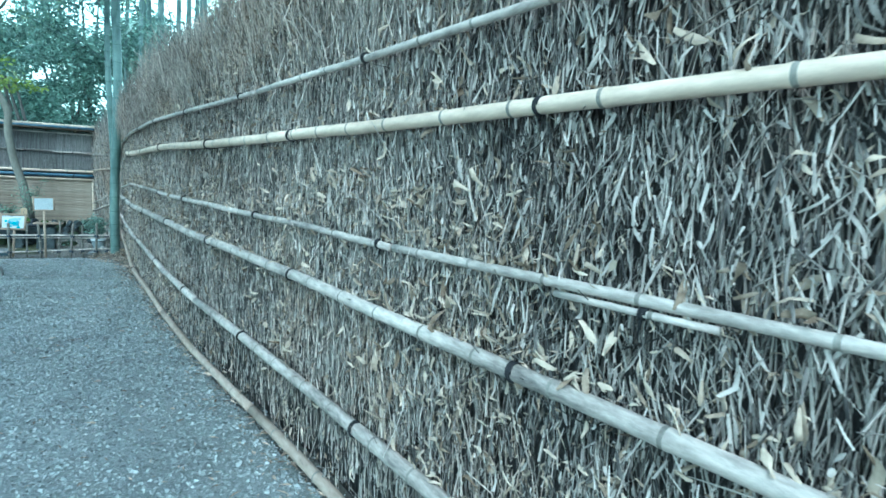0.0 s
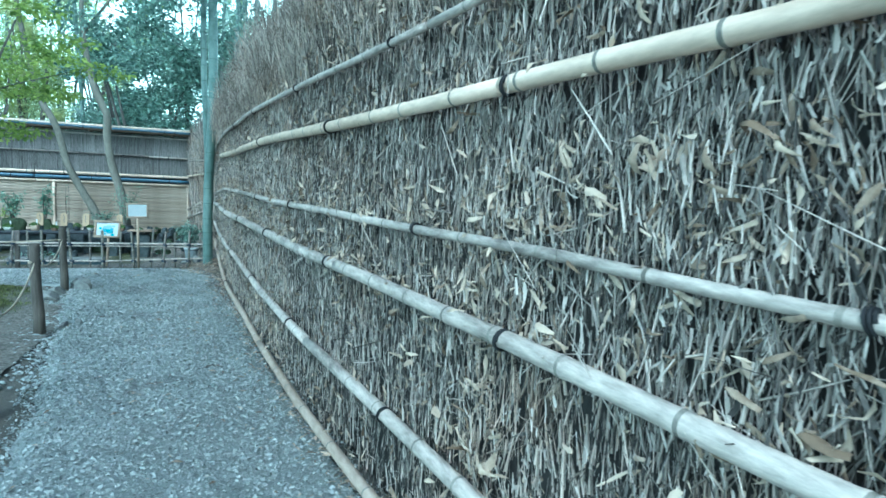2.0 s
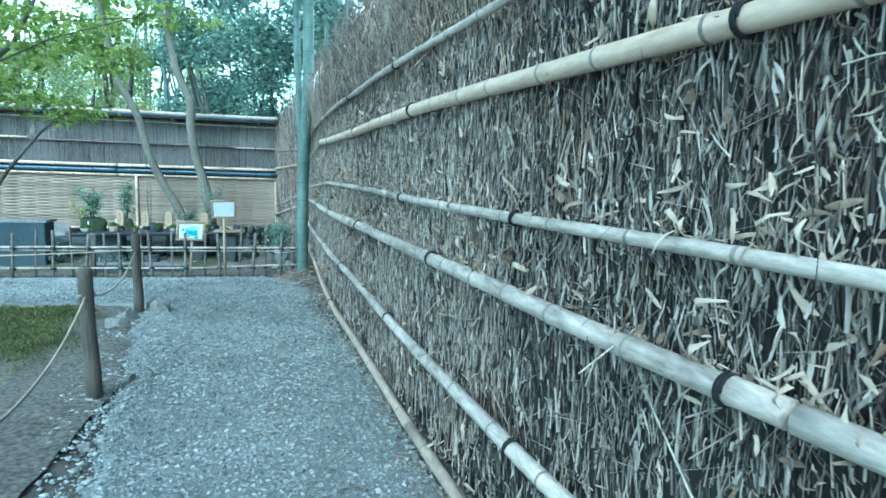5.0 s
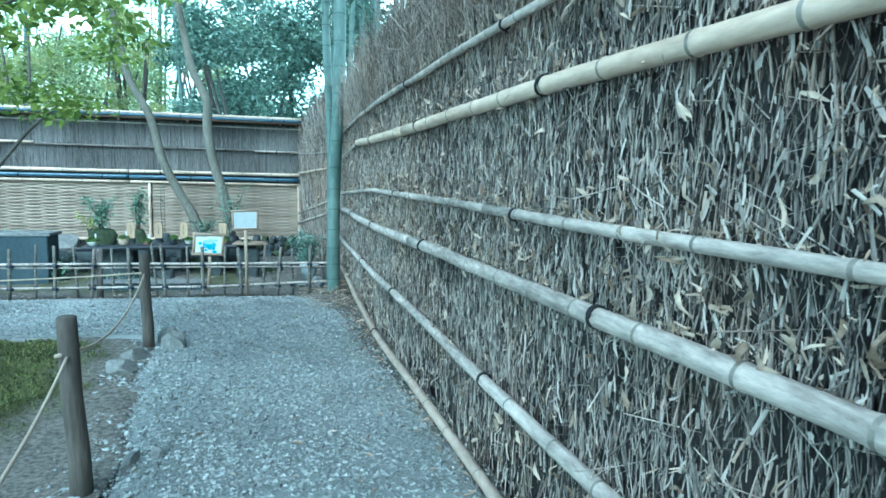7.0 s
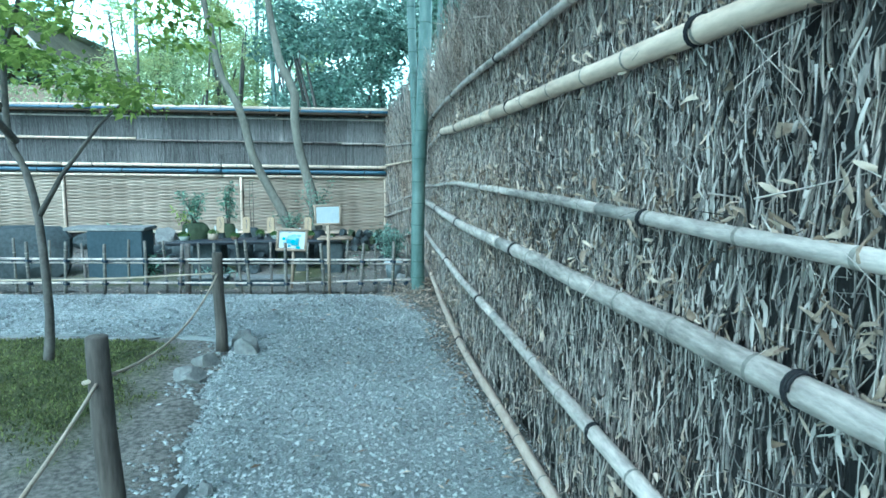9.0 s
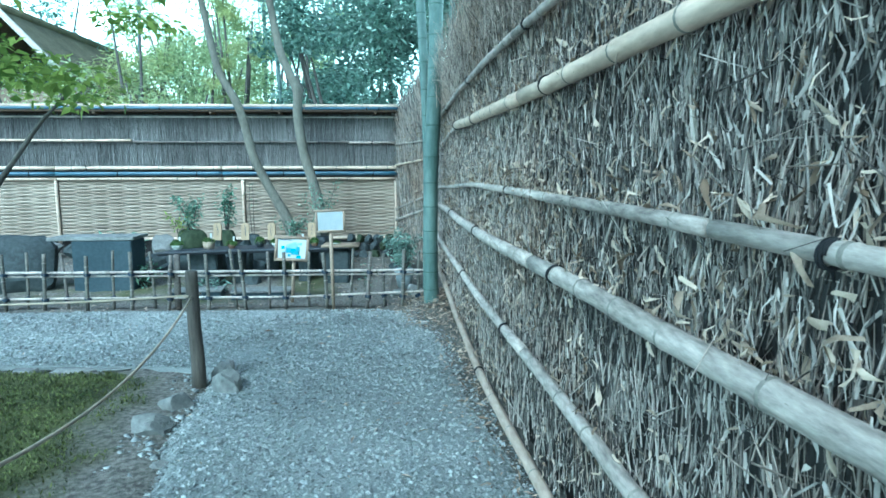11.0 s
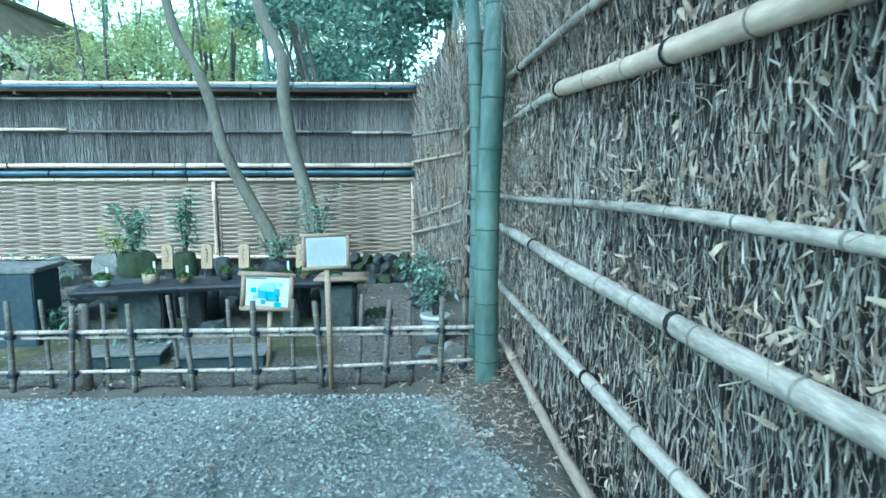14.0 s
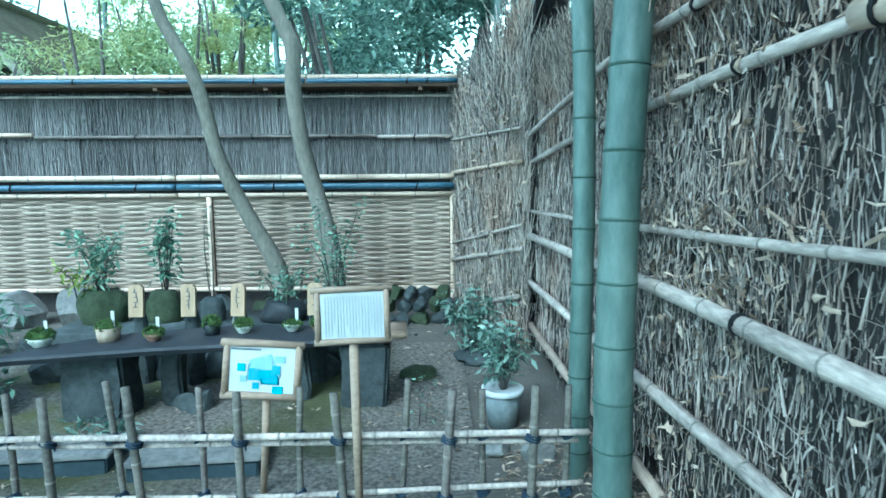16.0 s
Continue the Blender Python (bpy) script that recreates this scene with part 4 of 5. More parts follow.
for z, y, r, x0, x1, dz in ((0.392, -0.012, 0.015, -8.6, 0.44, 0.0), (0.348, 0.014, 0.012, -8.6, 0.40, 0.0), (0.115, 0.0, 0.013, -8.6, 0.42, 0.045)):
    for j, (a, b) in enumerate(((x0, -5.2), (-5.22, -2.2), (-2.22, x1))):
        k = 8
        pole("fence_rail", [(a + (b - a) * i / k, y, z + (dz * max(0, (a + (b - a) * i / k + 0.9) / 1.3)) + 0.006 * noise.noise(Vector((a + i * .5, z * 20, 2)))) for i in range(k + 1)], r, POLE, fence, 0.36, 8, 1.12, j)

# ---------- signs ----------


def sign(name, label, m, w, h, frame_r, boards, post, post_label):
    ob = thing(name, label, "sign")
    ob.matrix_basis = m
    bm = bmesh.new()
    box(bm, -w / 2, 0.0, 0, w / 2, 0.012, h, bevel=0.002)
    board = part("board", bm, PAPER, ob, "white printed board", smooth=False)
    for x0, z0, x1, z1 in ((-w / 2 - 0.02, -0.004, w / 2 + 0.02, -0.004), (-w / 2 - 0.03, h + 0.004, w / 2 + 0.03, h + 0.004), (-w / 2 - 0.004, 0, -w / 2 - 0.004, h), (w / 2 + 0.004, 0, w / 2 + 0.004, h)):
        bm = bmesh.new()
        tube(bm, [(x0, 0.002, z0), ((x0 + x1) / 2, 0.0, (z0 + z1) / 2 + 0.002), (x1, 0.002, z1)], [frame_r * 1.1, frame_r, frame_r * 0.95], 8)
        part("frame_pole", bm, SIGNWOOD, ob)
    boards(board, w, h)
    bm = bmesh.new()
    tube(bm, [Vector(p) for p in post], [0.02, 0.019, 0.017], 8)
    part("post", bm, SIGNWOOD, ob, post_label)
    return ob


def flat(parent, name, material, x0, z0, x1, z1, y=-0.0045, turn=0):
    bm = bmesh.new()
    box(bm, x0, y, z0, x1, y + 0.003, z1)
    ob = part(name, bm, material, parent, smooth=False)
    return ob


def text_columns(board, w, h):
    bm = bmesh.new()
    rnd = random.Random(2)
    n = 19
    for i in range(n):
        x = w / 2 - 0.022 - (w - 0.05) * i / (n - 1)
        z = h - 0.022
        low = 0.02 + (rnd.random() * 0.06 if i % 4 == 3 else 0.0)
        while z > low:
            k = rnd.uniform(0.004, 0.007)
            box(bm, x - 0.0022, -0.0035, z - k, x + 0.0022, 0.001, z)
            z -= k + rnd.uniform(0.0018, 0.003)
    part("text_column", bm, GREYINK, board, "columns of small dark writing", smooth=False)


def map_print(board, w, h):
    rnd = random.Random(4)
    bm = bmesh.new()
    boulder(bm, (0, 0, 0), (1, 1, 1), 3, 0.3, 3)
    for v in bm.verts:
        v.co = Vector((0.03 + v.co.x * 0.05, -0.003 + v.co.y * 0.0022, 0.055 + v.co.z * 0.06))
    part("map_area", bm, CYAN, board, "bright cyan map patch")
    bm = bmesh.new()
    boulder(bm, (0, 0, 0), (1, 1, 1), 5, 0.3, 3)
    for v in bm.verts:
        v.co = Vector((0.01 + v.co.x * 0.095, -0.001 + v.co.y * 0.0022, 0.075 + v.co.z * 0.095))
    part("map_area", bm, CYAN_PALE, board, "pale cyan map patch")
    for x0, z0, x1, z1, mt in ((-.115, .11, -.078, .145, TEAL), (-.04, .03, -.008, .06, CYAN), (0.055, .012, .105, .045, TEAL), (0.06, .155, .11, .185, CYAN_PALE), (-.01, .09, .04, .115, TEAL), (-.1, .06, -.07, .09, CYAN_PALE), (-.06, .07, 0, .125, CYAN), (-.03, .12, .05, .16, CYAN_PALE), (0.05, .1, .09, .14, CYAN)):
        flat(board, "map_box", mt, x0, z0, x1, z1, -0.006)
    bm = bmesh.new()
    for i in range(14):
        x = -0.15 + i * 0.0105
        box(bm, x, -0.0035, h - 0.028, x + rnd.uniform(.005, .009), 0.001, h - 0.019)
    part("caption", bm, INK, board, "small dark caption line", smooth=False)


sign("notice_board", "white text notice in a timber frame on a post", pose(-0.553, FY - 0.06, 0.745, -8, -1.5, 3), 0.275, 0.205, 0.013, text_columns,
     [(0.0, 0.02, -0.0), (-0.005, 0.06, -0.4), (-0.01, 0.11, -0.83)], "round timber post")
sign("map_board", "cyan garden map in a log frame behind the fence", pose(-1.035, FY + 0.24, 0.405, -10, 2.2, -4), 0.335, 0.235, 0.018, map_print,
     [(0.02, 0.03, 0.0), (0.02, 0.05, -0.22), (0.015, 0.08, -0.47)], "thin timber post")

# ---------- roped posts and edging stones ----------


def rope_post(x, y, top, tilt, label):
    ob = thing("rope_post", label, "post", "roped posts", (x, y, gz(x, y) - 0.03))
    bm = bmesh.new()
    lean = Vector((tilt, 0, 0))
    prof = [(0, 0.045), (0.2, 0.041), (0.45, 0.039), (top - 0.02, 0.037), (top + 0.026, 0.036), (top + 0.03, 0.03)]
    tube(bm, [lean * z + Vector((0.004 * math.sin(z * 9), 0, z)) for z, r in prof], [r for z, r in prof], 14)
    post = part("trunk", bm, WOOD, ob)
    bm = bmesh.new()
    tube(bm, [lean * (top - 0.12) + Vector((-0.03, -0.05, top - 0.12)), lean * (top - 0.12) + Vector((0.03, 0.05, top - 0.12))], 0.0085, 8)
    part("rope_knot", bm, ROPE, ob, "hemp rope drawn through the post")
    return Vector((x, y, gz(x, y) - 0.03)) + lean * (top - 0.12) + Vector((0, 0, top - 0.12))


PO = rope_post(-0.425, 5.85, 0.68, 0.0, "dark weathered round timber post beside the path")
PA = rope_post(-0.675, 7.78, 0.75, -0.04, "weathered round timber post at the soil's edge")
PB = rope_post(-1.0, 10.06, 0.74, -0.02, "weathered round timber post among edging stones")
PC = rope_post(-4.9, 10.45, 0.72, 0.01, "weathered round timber post at the moss bed's back")
PZ = rope_post(-0.45, 3.4, 0.7, 0.0, "weathered round timber post beside the path")


def rope(a, b, sag, label):
    bm = bmesh.new()
    pts = [a.lerp(b, i / 18) - Vector((0, 0, sag * 4 * (i / 18) * (1 - i / 18))) for i in range(19)]
    tube(bm, pts, 0.0065, 7)
    tagged(part("rope", bm, ROPE), label, "rope", "slack ropes")


rope(PO, PA, 0.12, "slack hemp rope hanging between two posts")
rope(PA, PB, 0.13, "slack hemp rope hanging between two posts")
rope(PB, PC, 0.08, "slack hemp rope hanging over the moss")
rope(PZ, PO, 0.25, "slack hemp rope hanging between two posts")


def stone(x, y, sx, sy, sz, seed, material=ROCK, label="rough grey edging stone beside the gravel", group="edging stones", z=None, flatness=0.0, rough=0.22):
    bm = bmesh.new()
    boulder(bm, (0, 0, 0), (sx, sy, sz), seed, rough, 3, flatness)
    ob = part("stone", bm, material)
    ob.data.set_sharp_from_angle(angle=radians(24))
    ob.matrix_basis = pose(x, y, gz(x, y) - 0.015 if z is None else z)
    return tagged(ob, label, "stone", group)


for i, (x, y, sx, sy, sz) in enumerate(((-0.8, 9.95, .12, .085, .12), (-0.87, 10.19, .095, .07, .1), (-1.0, 9.72, .085, .07, .08), (-0.99, 9.4, .09, .07, .085), (-0.56, 8.02, .04, .09, .05), (-0.455, 8.04, .035, .05, .06),
                                        (-0.5, 7.1, .05, .035, .03), (-0.72, 8.75, .04, .03, .03), (-0.8, 9.05, .05, .04, .03), (-0.62, 8.4, .03, .03, .02))):
    stone(x, y, sx, sy, sz, i + 1)
x = -1.25
k = 20
while x > -4.8:
    w = frnd.uniform(0.07, 0.17)
    stone(x - w, 10.42 + frnd.uniform(-.03, .03), w, 0.06, frnd.uniform(.035, .055), k, label="low flat kerb stone along the moss bed", group="kerb stones", flatness=0.35)
    x -= 2 * w + frnd.uniform(0.0, 0.06)
    k += 1
n = 900
ry = 6.3 + 4.0 * rng.random(n)
rx = np.array([path_left(v) for v in ry]) - 0.08 + 0.1 * rng.normal(size=n)
c = np.stack([rx, ry, np.array([gz(a, b) for a, b in zip(rx, ry)]) + 0.006], 1)
size = 0.008 + 0.018 * rng.random(n) ** 2.5
ax = unit(rng.normal(size=(n, 3)) * (1, 1, 0.2))
ay = unit(np.cross(ax, np.array([0.1, 0.1, 1.0]) + 0.2 * rng.normal(size=(n, 3))))
az = np.cross(ax, ay)
batch("edge_pebbles", np.stack([c + ax * (size * 1.3)[:, None], c + ay * size[:, None], c - ax * (size * 1.15)[:, None], c - ay * (size * 0.9)[:, None],
      c + (az * 0.6 + ax * 0.2) * size[:, None], c - az * (size * 0.5)[:, None]], 1), [(0, 1, 4), (1, 2, 4), (2, 3, 4), (3, 0, 4), (1, 0, 5), (2, 1, 5), (3, 2, 5), (0, 3, 5)], PEBBLE, None, "larger loose stones along the gravel's edge", category="gravel")

# ---------- courtyard behind the fence ----------
slab = thing("slab_table", "long dark slate slab on stone legs with potted moss", "table", at=(0, 0, 0))
bm = bmesh.new()
outline = [(-2.74, 13.46), (-1.95, 13.66), (-1.2, 13.78), (-0.78, 13.82), (-0.72, 14.0), (-0.8, 14.2), (-1.6, 14.22), (-2.2, 14.04), (-2.6, 13.72)]
fine_outline = []
for i, a in enumerate(outline):
    b = outline[(i + 1) % len(outline)]
    for q in range(4):
        t = q / 4
        fine_outline.append((a[0] + (b[0] - a[0]) * t + 0.012 * noise.noise(Vector((i, q, 1))), a[1] + (b[1] - a[1]) * t + 0.015 * noise.noise(Vector((i, q, 7)))))
lo = [bm.verts.new((x * 0.995, y + 0.02, 0.37)) for x, y in fine_outline]
me_ = [bm.verts.new((x, y, 0.40)) for x, y in fine_outline]
hi = [bm.verts.new((x, y + 0.006, 0.418)) for x, y in fine_outline]
for a, b in ((lo, me_), (me_, hi)):
    for i in range(len(a)):
        bm.faces.new((a[i], a[(i + 1) % len(a)], b[(i + 1) % len(a)], b[i]))
bm.faces.new(hi)
bm.faces.new(lo[::-1])
part("slab", bm, SLAB, slab, "thin split slate top", smooth=False)
bm = bmesh.new()
box(bm, -0.86, 13.8, 0.422, -0.4, 14.16, 0.452, bevel=0.008)
bmesh.ops.subdivide_edges(bm, edges=bm.edges[:], cuts=3, use_grid_fill=True)
for v in bm.verts:
    v.co += Vector((0.02 * noise.noise(v.co * 9), 0.02 * noise.noise(v.co * 7), 0.006 * noise.noise(v.co * 11)))
part("plank_end", bm, SIGNWOOD, slab, "brown weathered plank laid on the slab's end")
for i, (x, y, w, dp) in enumerate(((-2.3, 13.82, 0.19, 0.12), (-1.93, 14.0, 0.07, 0.07), (-0.68, 13.98, 0.15, 0.11), (-1.12, 14.05, 0.07, 0.07))):
    bm = bmesh.new()
    box(bm, x - w, y - dp, gz(x, y) - 0.03, x + w, y + dp, 0.372, bevel=0.02)
    bmesh.ops.subdivide_edges(bm, edges=bm.edges[:], cuts=3, use_grid_fill=True)
    for v in bm.verts:
        if v.co.z < 0.36:
            v.co += Vector((0.03 * noise.noise(v.co * 5), 0.025 * noise.noise(v.co * 6 + Vector((3, 0, 0))) + 0.008 * math.sin(v.co.z * 60), 0))
    leg = part("stone_leg", bm, ROCK_DARK, slab, "dark rough stone leg")
    leg.data.set_sharp_from_angle(angle=radians(30))


def moss_pot(x, y, r, h, shape, material, label, marker=True, z=0.418, mound=0.6, seed=0):
    ob = thing("moss_pot", label, "plant pot", "moss pots on the slab", (x, y, z))
    bm = bmesh.new()
    if shape == "bowl":
        prof = [(r * 0.55, 0), (r * 0.6, h * 0.12), (r * 0.9, h * 0.6), (r, h), (r * 0.93, h), (r * 0.88, h * 0.85)]
    else:
        prof = [(r * 0.86, 0), (r * 0.95, h * 0.5), (r, h), (r * 0.9, h), (r * 0.88, h * 0.85)]
    lathe(bm, prof)
    part("pot", bm, material, ob)
    bm = bmesh.new()
    boulder(bm, (0, 0, h * 0.72), (r * 0.92, r * 0.92, r * mound), seed + 60, 0.16, 3)
    cushion = part("moss_cushion", bm, CUSHION, ob, "rounded green moss")
    n = 500
    dirs = unit(rng.normal(size=(n, 3)) * (1, 1, 1) + (0, 0, 0.6))
    p = dirs * (r * 0.88, r * 0.88, r * mound * 0.95) + (0, 0, h * 0.72 + r * mound * 0.45)
    p[:, 2] = np.maximum(p[:, 2], h * 0.8)
    ln = 0.012 + 0.012 * rng.random(n)
    batch("moss_fuzz", leaves(p, dirs, unit(rng.normal(size=(n, 3))), ln, ln * 0.4), LEAF, CUSHION, cushion)
    if marker:
        bm = bmesh.new()
        box(bm, r * 0.25, r * 0.1, h * 0.9, r * 0.25 + 0.022, r * 0.1 + 0.003, h + 0.10, bevel=0.001)
        part("plant_label", bm, WHITE, ob, "white plastic label", smooth=False)


moss_pot(-2.60, 13.74, 0.075, 0.055, "bowl", CERAMIC, "pale glazed bowl with moss and a white label", seed=1)
moss_pot(-2.26, 13.86, 0.072, 0.085, "tub", KEG, "round wooden tub with clipped moss", seed=2)
moss_pot(-1.97, 13.84, 0.058, 0.05, "bowl", TERRA, "brown clay bowl with moss and a white label", seed=3)
moss_pot(-1.66, 13.98, 0.052, 0.07, "tub", BLACKPOT, "black pot with domed moss", False, seed=4, mound=0.9)
moss_pot(-1.47, 14.02, 0.06, 0.05, "bowl", CERAMIC, "pale shallow bowl with moss", False, seed=5)
moss_pot(-1.16, 14.06, 0.062, 0.05, "bowl", CERAMIC, "pale glazed bowl with sparse moss and label", seed=6, mound=0.3)
moss_pot(-0.98, 14.02, 0.05, 0.05, "bowl", TERRA, "brown bowl with round moss ball", False, seed=7, mound=0.9)
moss_pot(-0.70, 13.98, 0.05, 0.05, "bowl", CERAMIC, "white bowl on the slab's end", False, seed=8, mound=0.3)

# a lower ledge of dark stones behind the slab, with planters and wooden name tags
bm = bmesh.new()
box(bm, -3.1, 14.55, 0.0, -0.7, 15.25, 0.30, bevel=0.03)
for v in bm.verts:
    v.co += Vector((0, 0, 0.03 * noise.noise(v.co * 2)))
tagged(part("stone_ledge", bm, ROCK_DARK), "low dark stone ledge carrying planters", "ledge")
n = 0
for x, y, sx, sy, sz, mt in ((-3.0, 14.4, .14, .12, .16, ROCK_DARK), (-2.62, 14.42, .13, .1, .15, ROCK), (-2.2, 14.42, .16, .1, .17, ROCK_DARK), (-1.8, 14.45, .14, .1, .15, ROCK_DARK), (-1.45, 14.45, .15, .1, .16, ROCK_MOSSY), (-1.05, 14.45, .15, .1, .15, ROCK_DARK), (-1.78, 14.75, .07, .07, .26, ROCK)):
    n += 1
    stone(x, y, sx, sy, sz, 70 + n, mt, "dark rounded garden stone behind the slab", "garden stones")


def name_tag(x, y, z, w, h, strokes):
    ob = thing("name_tag", "upright pine name tag with brushed writing", "plant label", "wooden name tags", (x, y, z))
    bm = bmesh.new()
    a = [bm.verts.new(p) for p in ((-w / 2, 0, 0), (w / 2, 0, 0), (w / 2, 0, h * 0.9), (w * 0.28, 0, h), (-w * 0.28, 0, h), (-w / 2, 0, h * 0.9))]
    f = bm.faces.new(a)
    ext = bmesh.ops.extrude_face_region(bm, geom=[f])
    bmesh.ops.translate(bm, vec=(0, 0.03, 0), verts=[v for v in ext["geom"] if isinstance(v, bmesh.types.BMVert)])
    bmesh.ops.recalc_face_normals(bm, faces=bm.faces)
    board = part("board", bm, TAGWOOD, ob, smooth=False)
    bm = bmesh.new()
    rnd = random.Random(strokes)
    for i in range(strokes):
        zc = h * (0.82 - 0.6 * i / strokes)
        if i % 2:
            box(bm, -w * 0.2 * rnd.uniform(.6, 1), -0.003, zc, w * 0.2 * rnd.uniform(.6, 1), 0.001, zc + 0.005)
        else:
            xx = w * rnd.uniform(-.12, .12)
            box(bm, xx - 0.003, -0.003, zc - 0.012, xx + 0.003, 0.001, zc + 0.014)
    part("brush_strokes", bm, INK, board, smooth=False)
    ob.matrix_basis = pose(x, y, z, -6, 0, frnd.uniform(-6, 6))


for x, k in ((-2.285, 8), (-1.925, 9), (-1.585, 7), (-1.055, 6)):
    stone(x, 14.33, 0.07, 0.06, 0.40, 90 + k, ROCK_DARK, "dark upright stone behind a name tag", "tag stones", rough=0.1)
    name_tag(x, 14.25, 0.475, 0.098, 0.225, k)


def shrub(name, label, at, stems, height, spread, n, leaf, width, material, stem_r=0.006, bark=BARK_DARK, seed=0, category="plant", clump=0.09, group=""):
    """A small plant: bent stems with leaves in clumps about their upper ends."""
    rnd = random.Random(seed)
    ob = thing(name, label, category, group, at)
    centres = []
    for i in range(stems):
        a = rnd.uniform(0, 6.28)
        tip = Vector((math.cos(a) * spread * rnd.uniform(.3, 1), math.sin(a) * spread * rnd.uniform(.3, 1) * 0.6, height * rnd.uniform(.65, 1)))
        mid = tip * 0.5 + Vector((rnd.uniform(-.03, .03), rnd.uniform(-.03, .03), height * 0.06))
        bm = bmesh.new()
        tube(bm, [(0.02 * math.cos(a), 0.02 * math.sin(a), -0.02), mid, tip], [stem_r, stem_r * 0.8, stem_r * 0.4], 6)
        part("stem", bm, bark, ob)
        for s in (0.25, 0.45, 0.62, 0.8, 1.0):
            centres.append(tuple((mid * (s / 0.5) if s < 0.5 else mid.lerp(tip, (s - 0.5) / 0.5)) + Vector((rnd.uniform(-.05, .05), rnd.uniform(-.05, .05), 0))))
    batch("leaves", leaf_cloud(n, centres, [(clump, clump, clump * 0.7)] * len(centres), leaf, width, 0.4, 0.3), LEAF, material, ob, kind="")
    return ob


def planter(x, y, w, h, material, label, z=0.30):
    bm = bmesh.new()
    boulder(bm, (0, 0, 0), (w / 2, w / 2.6, h * 0.78), int(abs(x) * 31), 0.1, 3, 0.75)
    ob = part("planter", bm, material)
    ob.matrix_basis = pose(x, y, z)
    tagged(ob, label, "planter", "planters on the ledge")
    return (x, y, z + h * 0.9)


p = planter(-2.84, 14.85, 0.40, 0.27, ROCK_MOSSY, "mossy dark stone planter")
shrub("potted_shrub", "grey-green leafy shrub in a mossy stone planter", p, 7, 0.46, 0.24, 320, 0.075, 0.32, LEAF_POT, seed=3, group="potted shrubs")
shrub("potted_shrub", "bright green drooping sprig in a planter", (p[0] - 0.15, p[1] - 0.05, p[2] - 0.02), 2, 0.24, 0.2, 70, 0.075, 0.32, LEAF_MAPLE, seed=5, clump=0.06, group="potted shrubs")
p = planter(-2.36, 14.85, 0.27, 0.26, ROCK_MOSSY, "rough mossy stone planter")
shrub("potted_shrub", "upright leafy shrub in a rough stone planter", p, 6, 0.62, 0.14, 280, 0.07, 0.34, LEAF_POT, seed=8, group="potted shrubs", clump=0.08)
p = planter(-1.98, 14.85, 0.2, 0.2, ROCK_DARK, "dark stone planter with a bare sapling")
shrub("potted_shrub", "thin almost bare sapling in a dark pot", p, 2, 0.75, 0.06, 14, 0.05, 0.3, LEAF_POT, seed=9, group="potted shrubs", stem_r=0.005)
p = planter(-1.42, 14.85, 0.38, 0.17, BLACKPOT, "low black planter with trailing leaves")
shrub("potted_shrub", "low trailing shrub in a black planter", p, 7, 0.28, 0.2, 220, 0.05, 0.4, LEAF_POT, seed=12, group="potted shrubs")
p = planter(-1.0, 14.85, 0.24, 0.17, BLACKPOT, "black planter with a small-leaved sapling")
shrub("potted_shrub", "small-leaved arching sapling in a black planter", p, 6, 0.78, 0.3, 560, 0.036, 0.5, LEAF_POT, seed=14, group="potted shrubs", clump=0.12)

# boulders and stacked stones along the far wall's foot
for i, (x, sx, sz, mt) in enumerate(((-6.4, .3, .2, ROCK_DARK), (-5.6, .34, .24, ROCK), (-4.9, .3, .22, ROCK_DARK), (-4.25, .26, .26, ROCK), (-3.72, .27, .27, ROCK), (-3.2, .2, .2, ROCK_MOSSY), (-2.75, .22, .2, ROCK_DARK), (-2.3, .22, .2, ROCK_DARK), (-1.85, .2, .18, ROCK_MOSSY), (-1.35, .24, .2, ROCK_DARK))):
    stone(x, 15.95, sx, 0.22, sz, 110 + i, mt, "weathered rounded boulder along the wall's foot", "wall-foot boulders", rough=0.2)
k = 0
for row, (z, y) in enumerate(((-0.02, 15.85), (0.1, 15.92), (0.21, 16.0))):
    x = -0.98 + 0.07 * row
    while x < -0.08:
        w = frnd.uniform(0.07, 0.12)
        k += 1
        stone(x + w, y, w, 0.1, 0.085, 130 + k, (ROCK_DARK, ROCK_MOSSY, ROCK_DARK)[k % 3], "dark stone stacked under the woven panel", "stacked stones", z=gz(x, y) + z, rough=0.2)
        x += 2 * w * 0.95
for i, (x, y, sx, sy, sz, mt) in enumerate(((-1.85, 14.6, .15, .12, .13, ROCK_DARK), (-3.4, 14.2, .22, .15, .12, ROCK), (-3.3, 14.9, .25, .2, .18, ROCK_DARK), (-0.35, 14.4, .14, .1, .07, ROCK_MOSSY), (0.1, 13.3, .1, .08, .06, ROCK), (0.3, 13.15, .09, .07, .09, ROCK), (0.1, 14.7, .16, .12, .1, ROCK_DARK), (-1.75, 13.9, .13, .1, .1, ROCK_DARK))):
    stone(x, y, sx, sy, sz, 170 + i, mt, "rough garden stone on the soil", "garden stones")
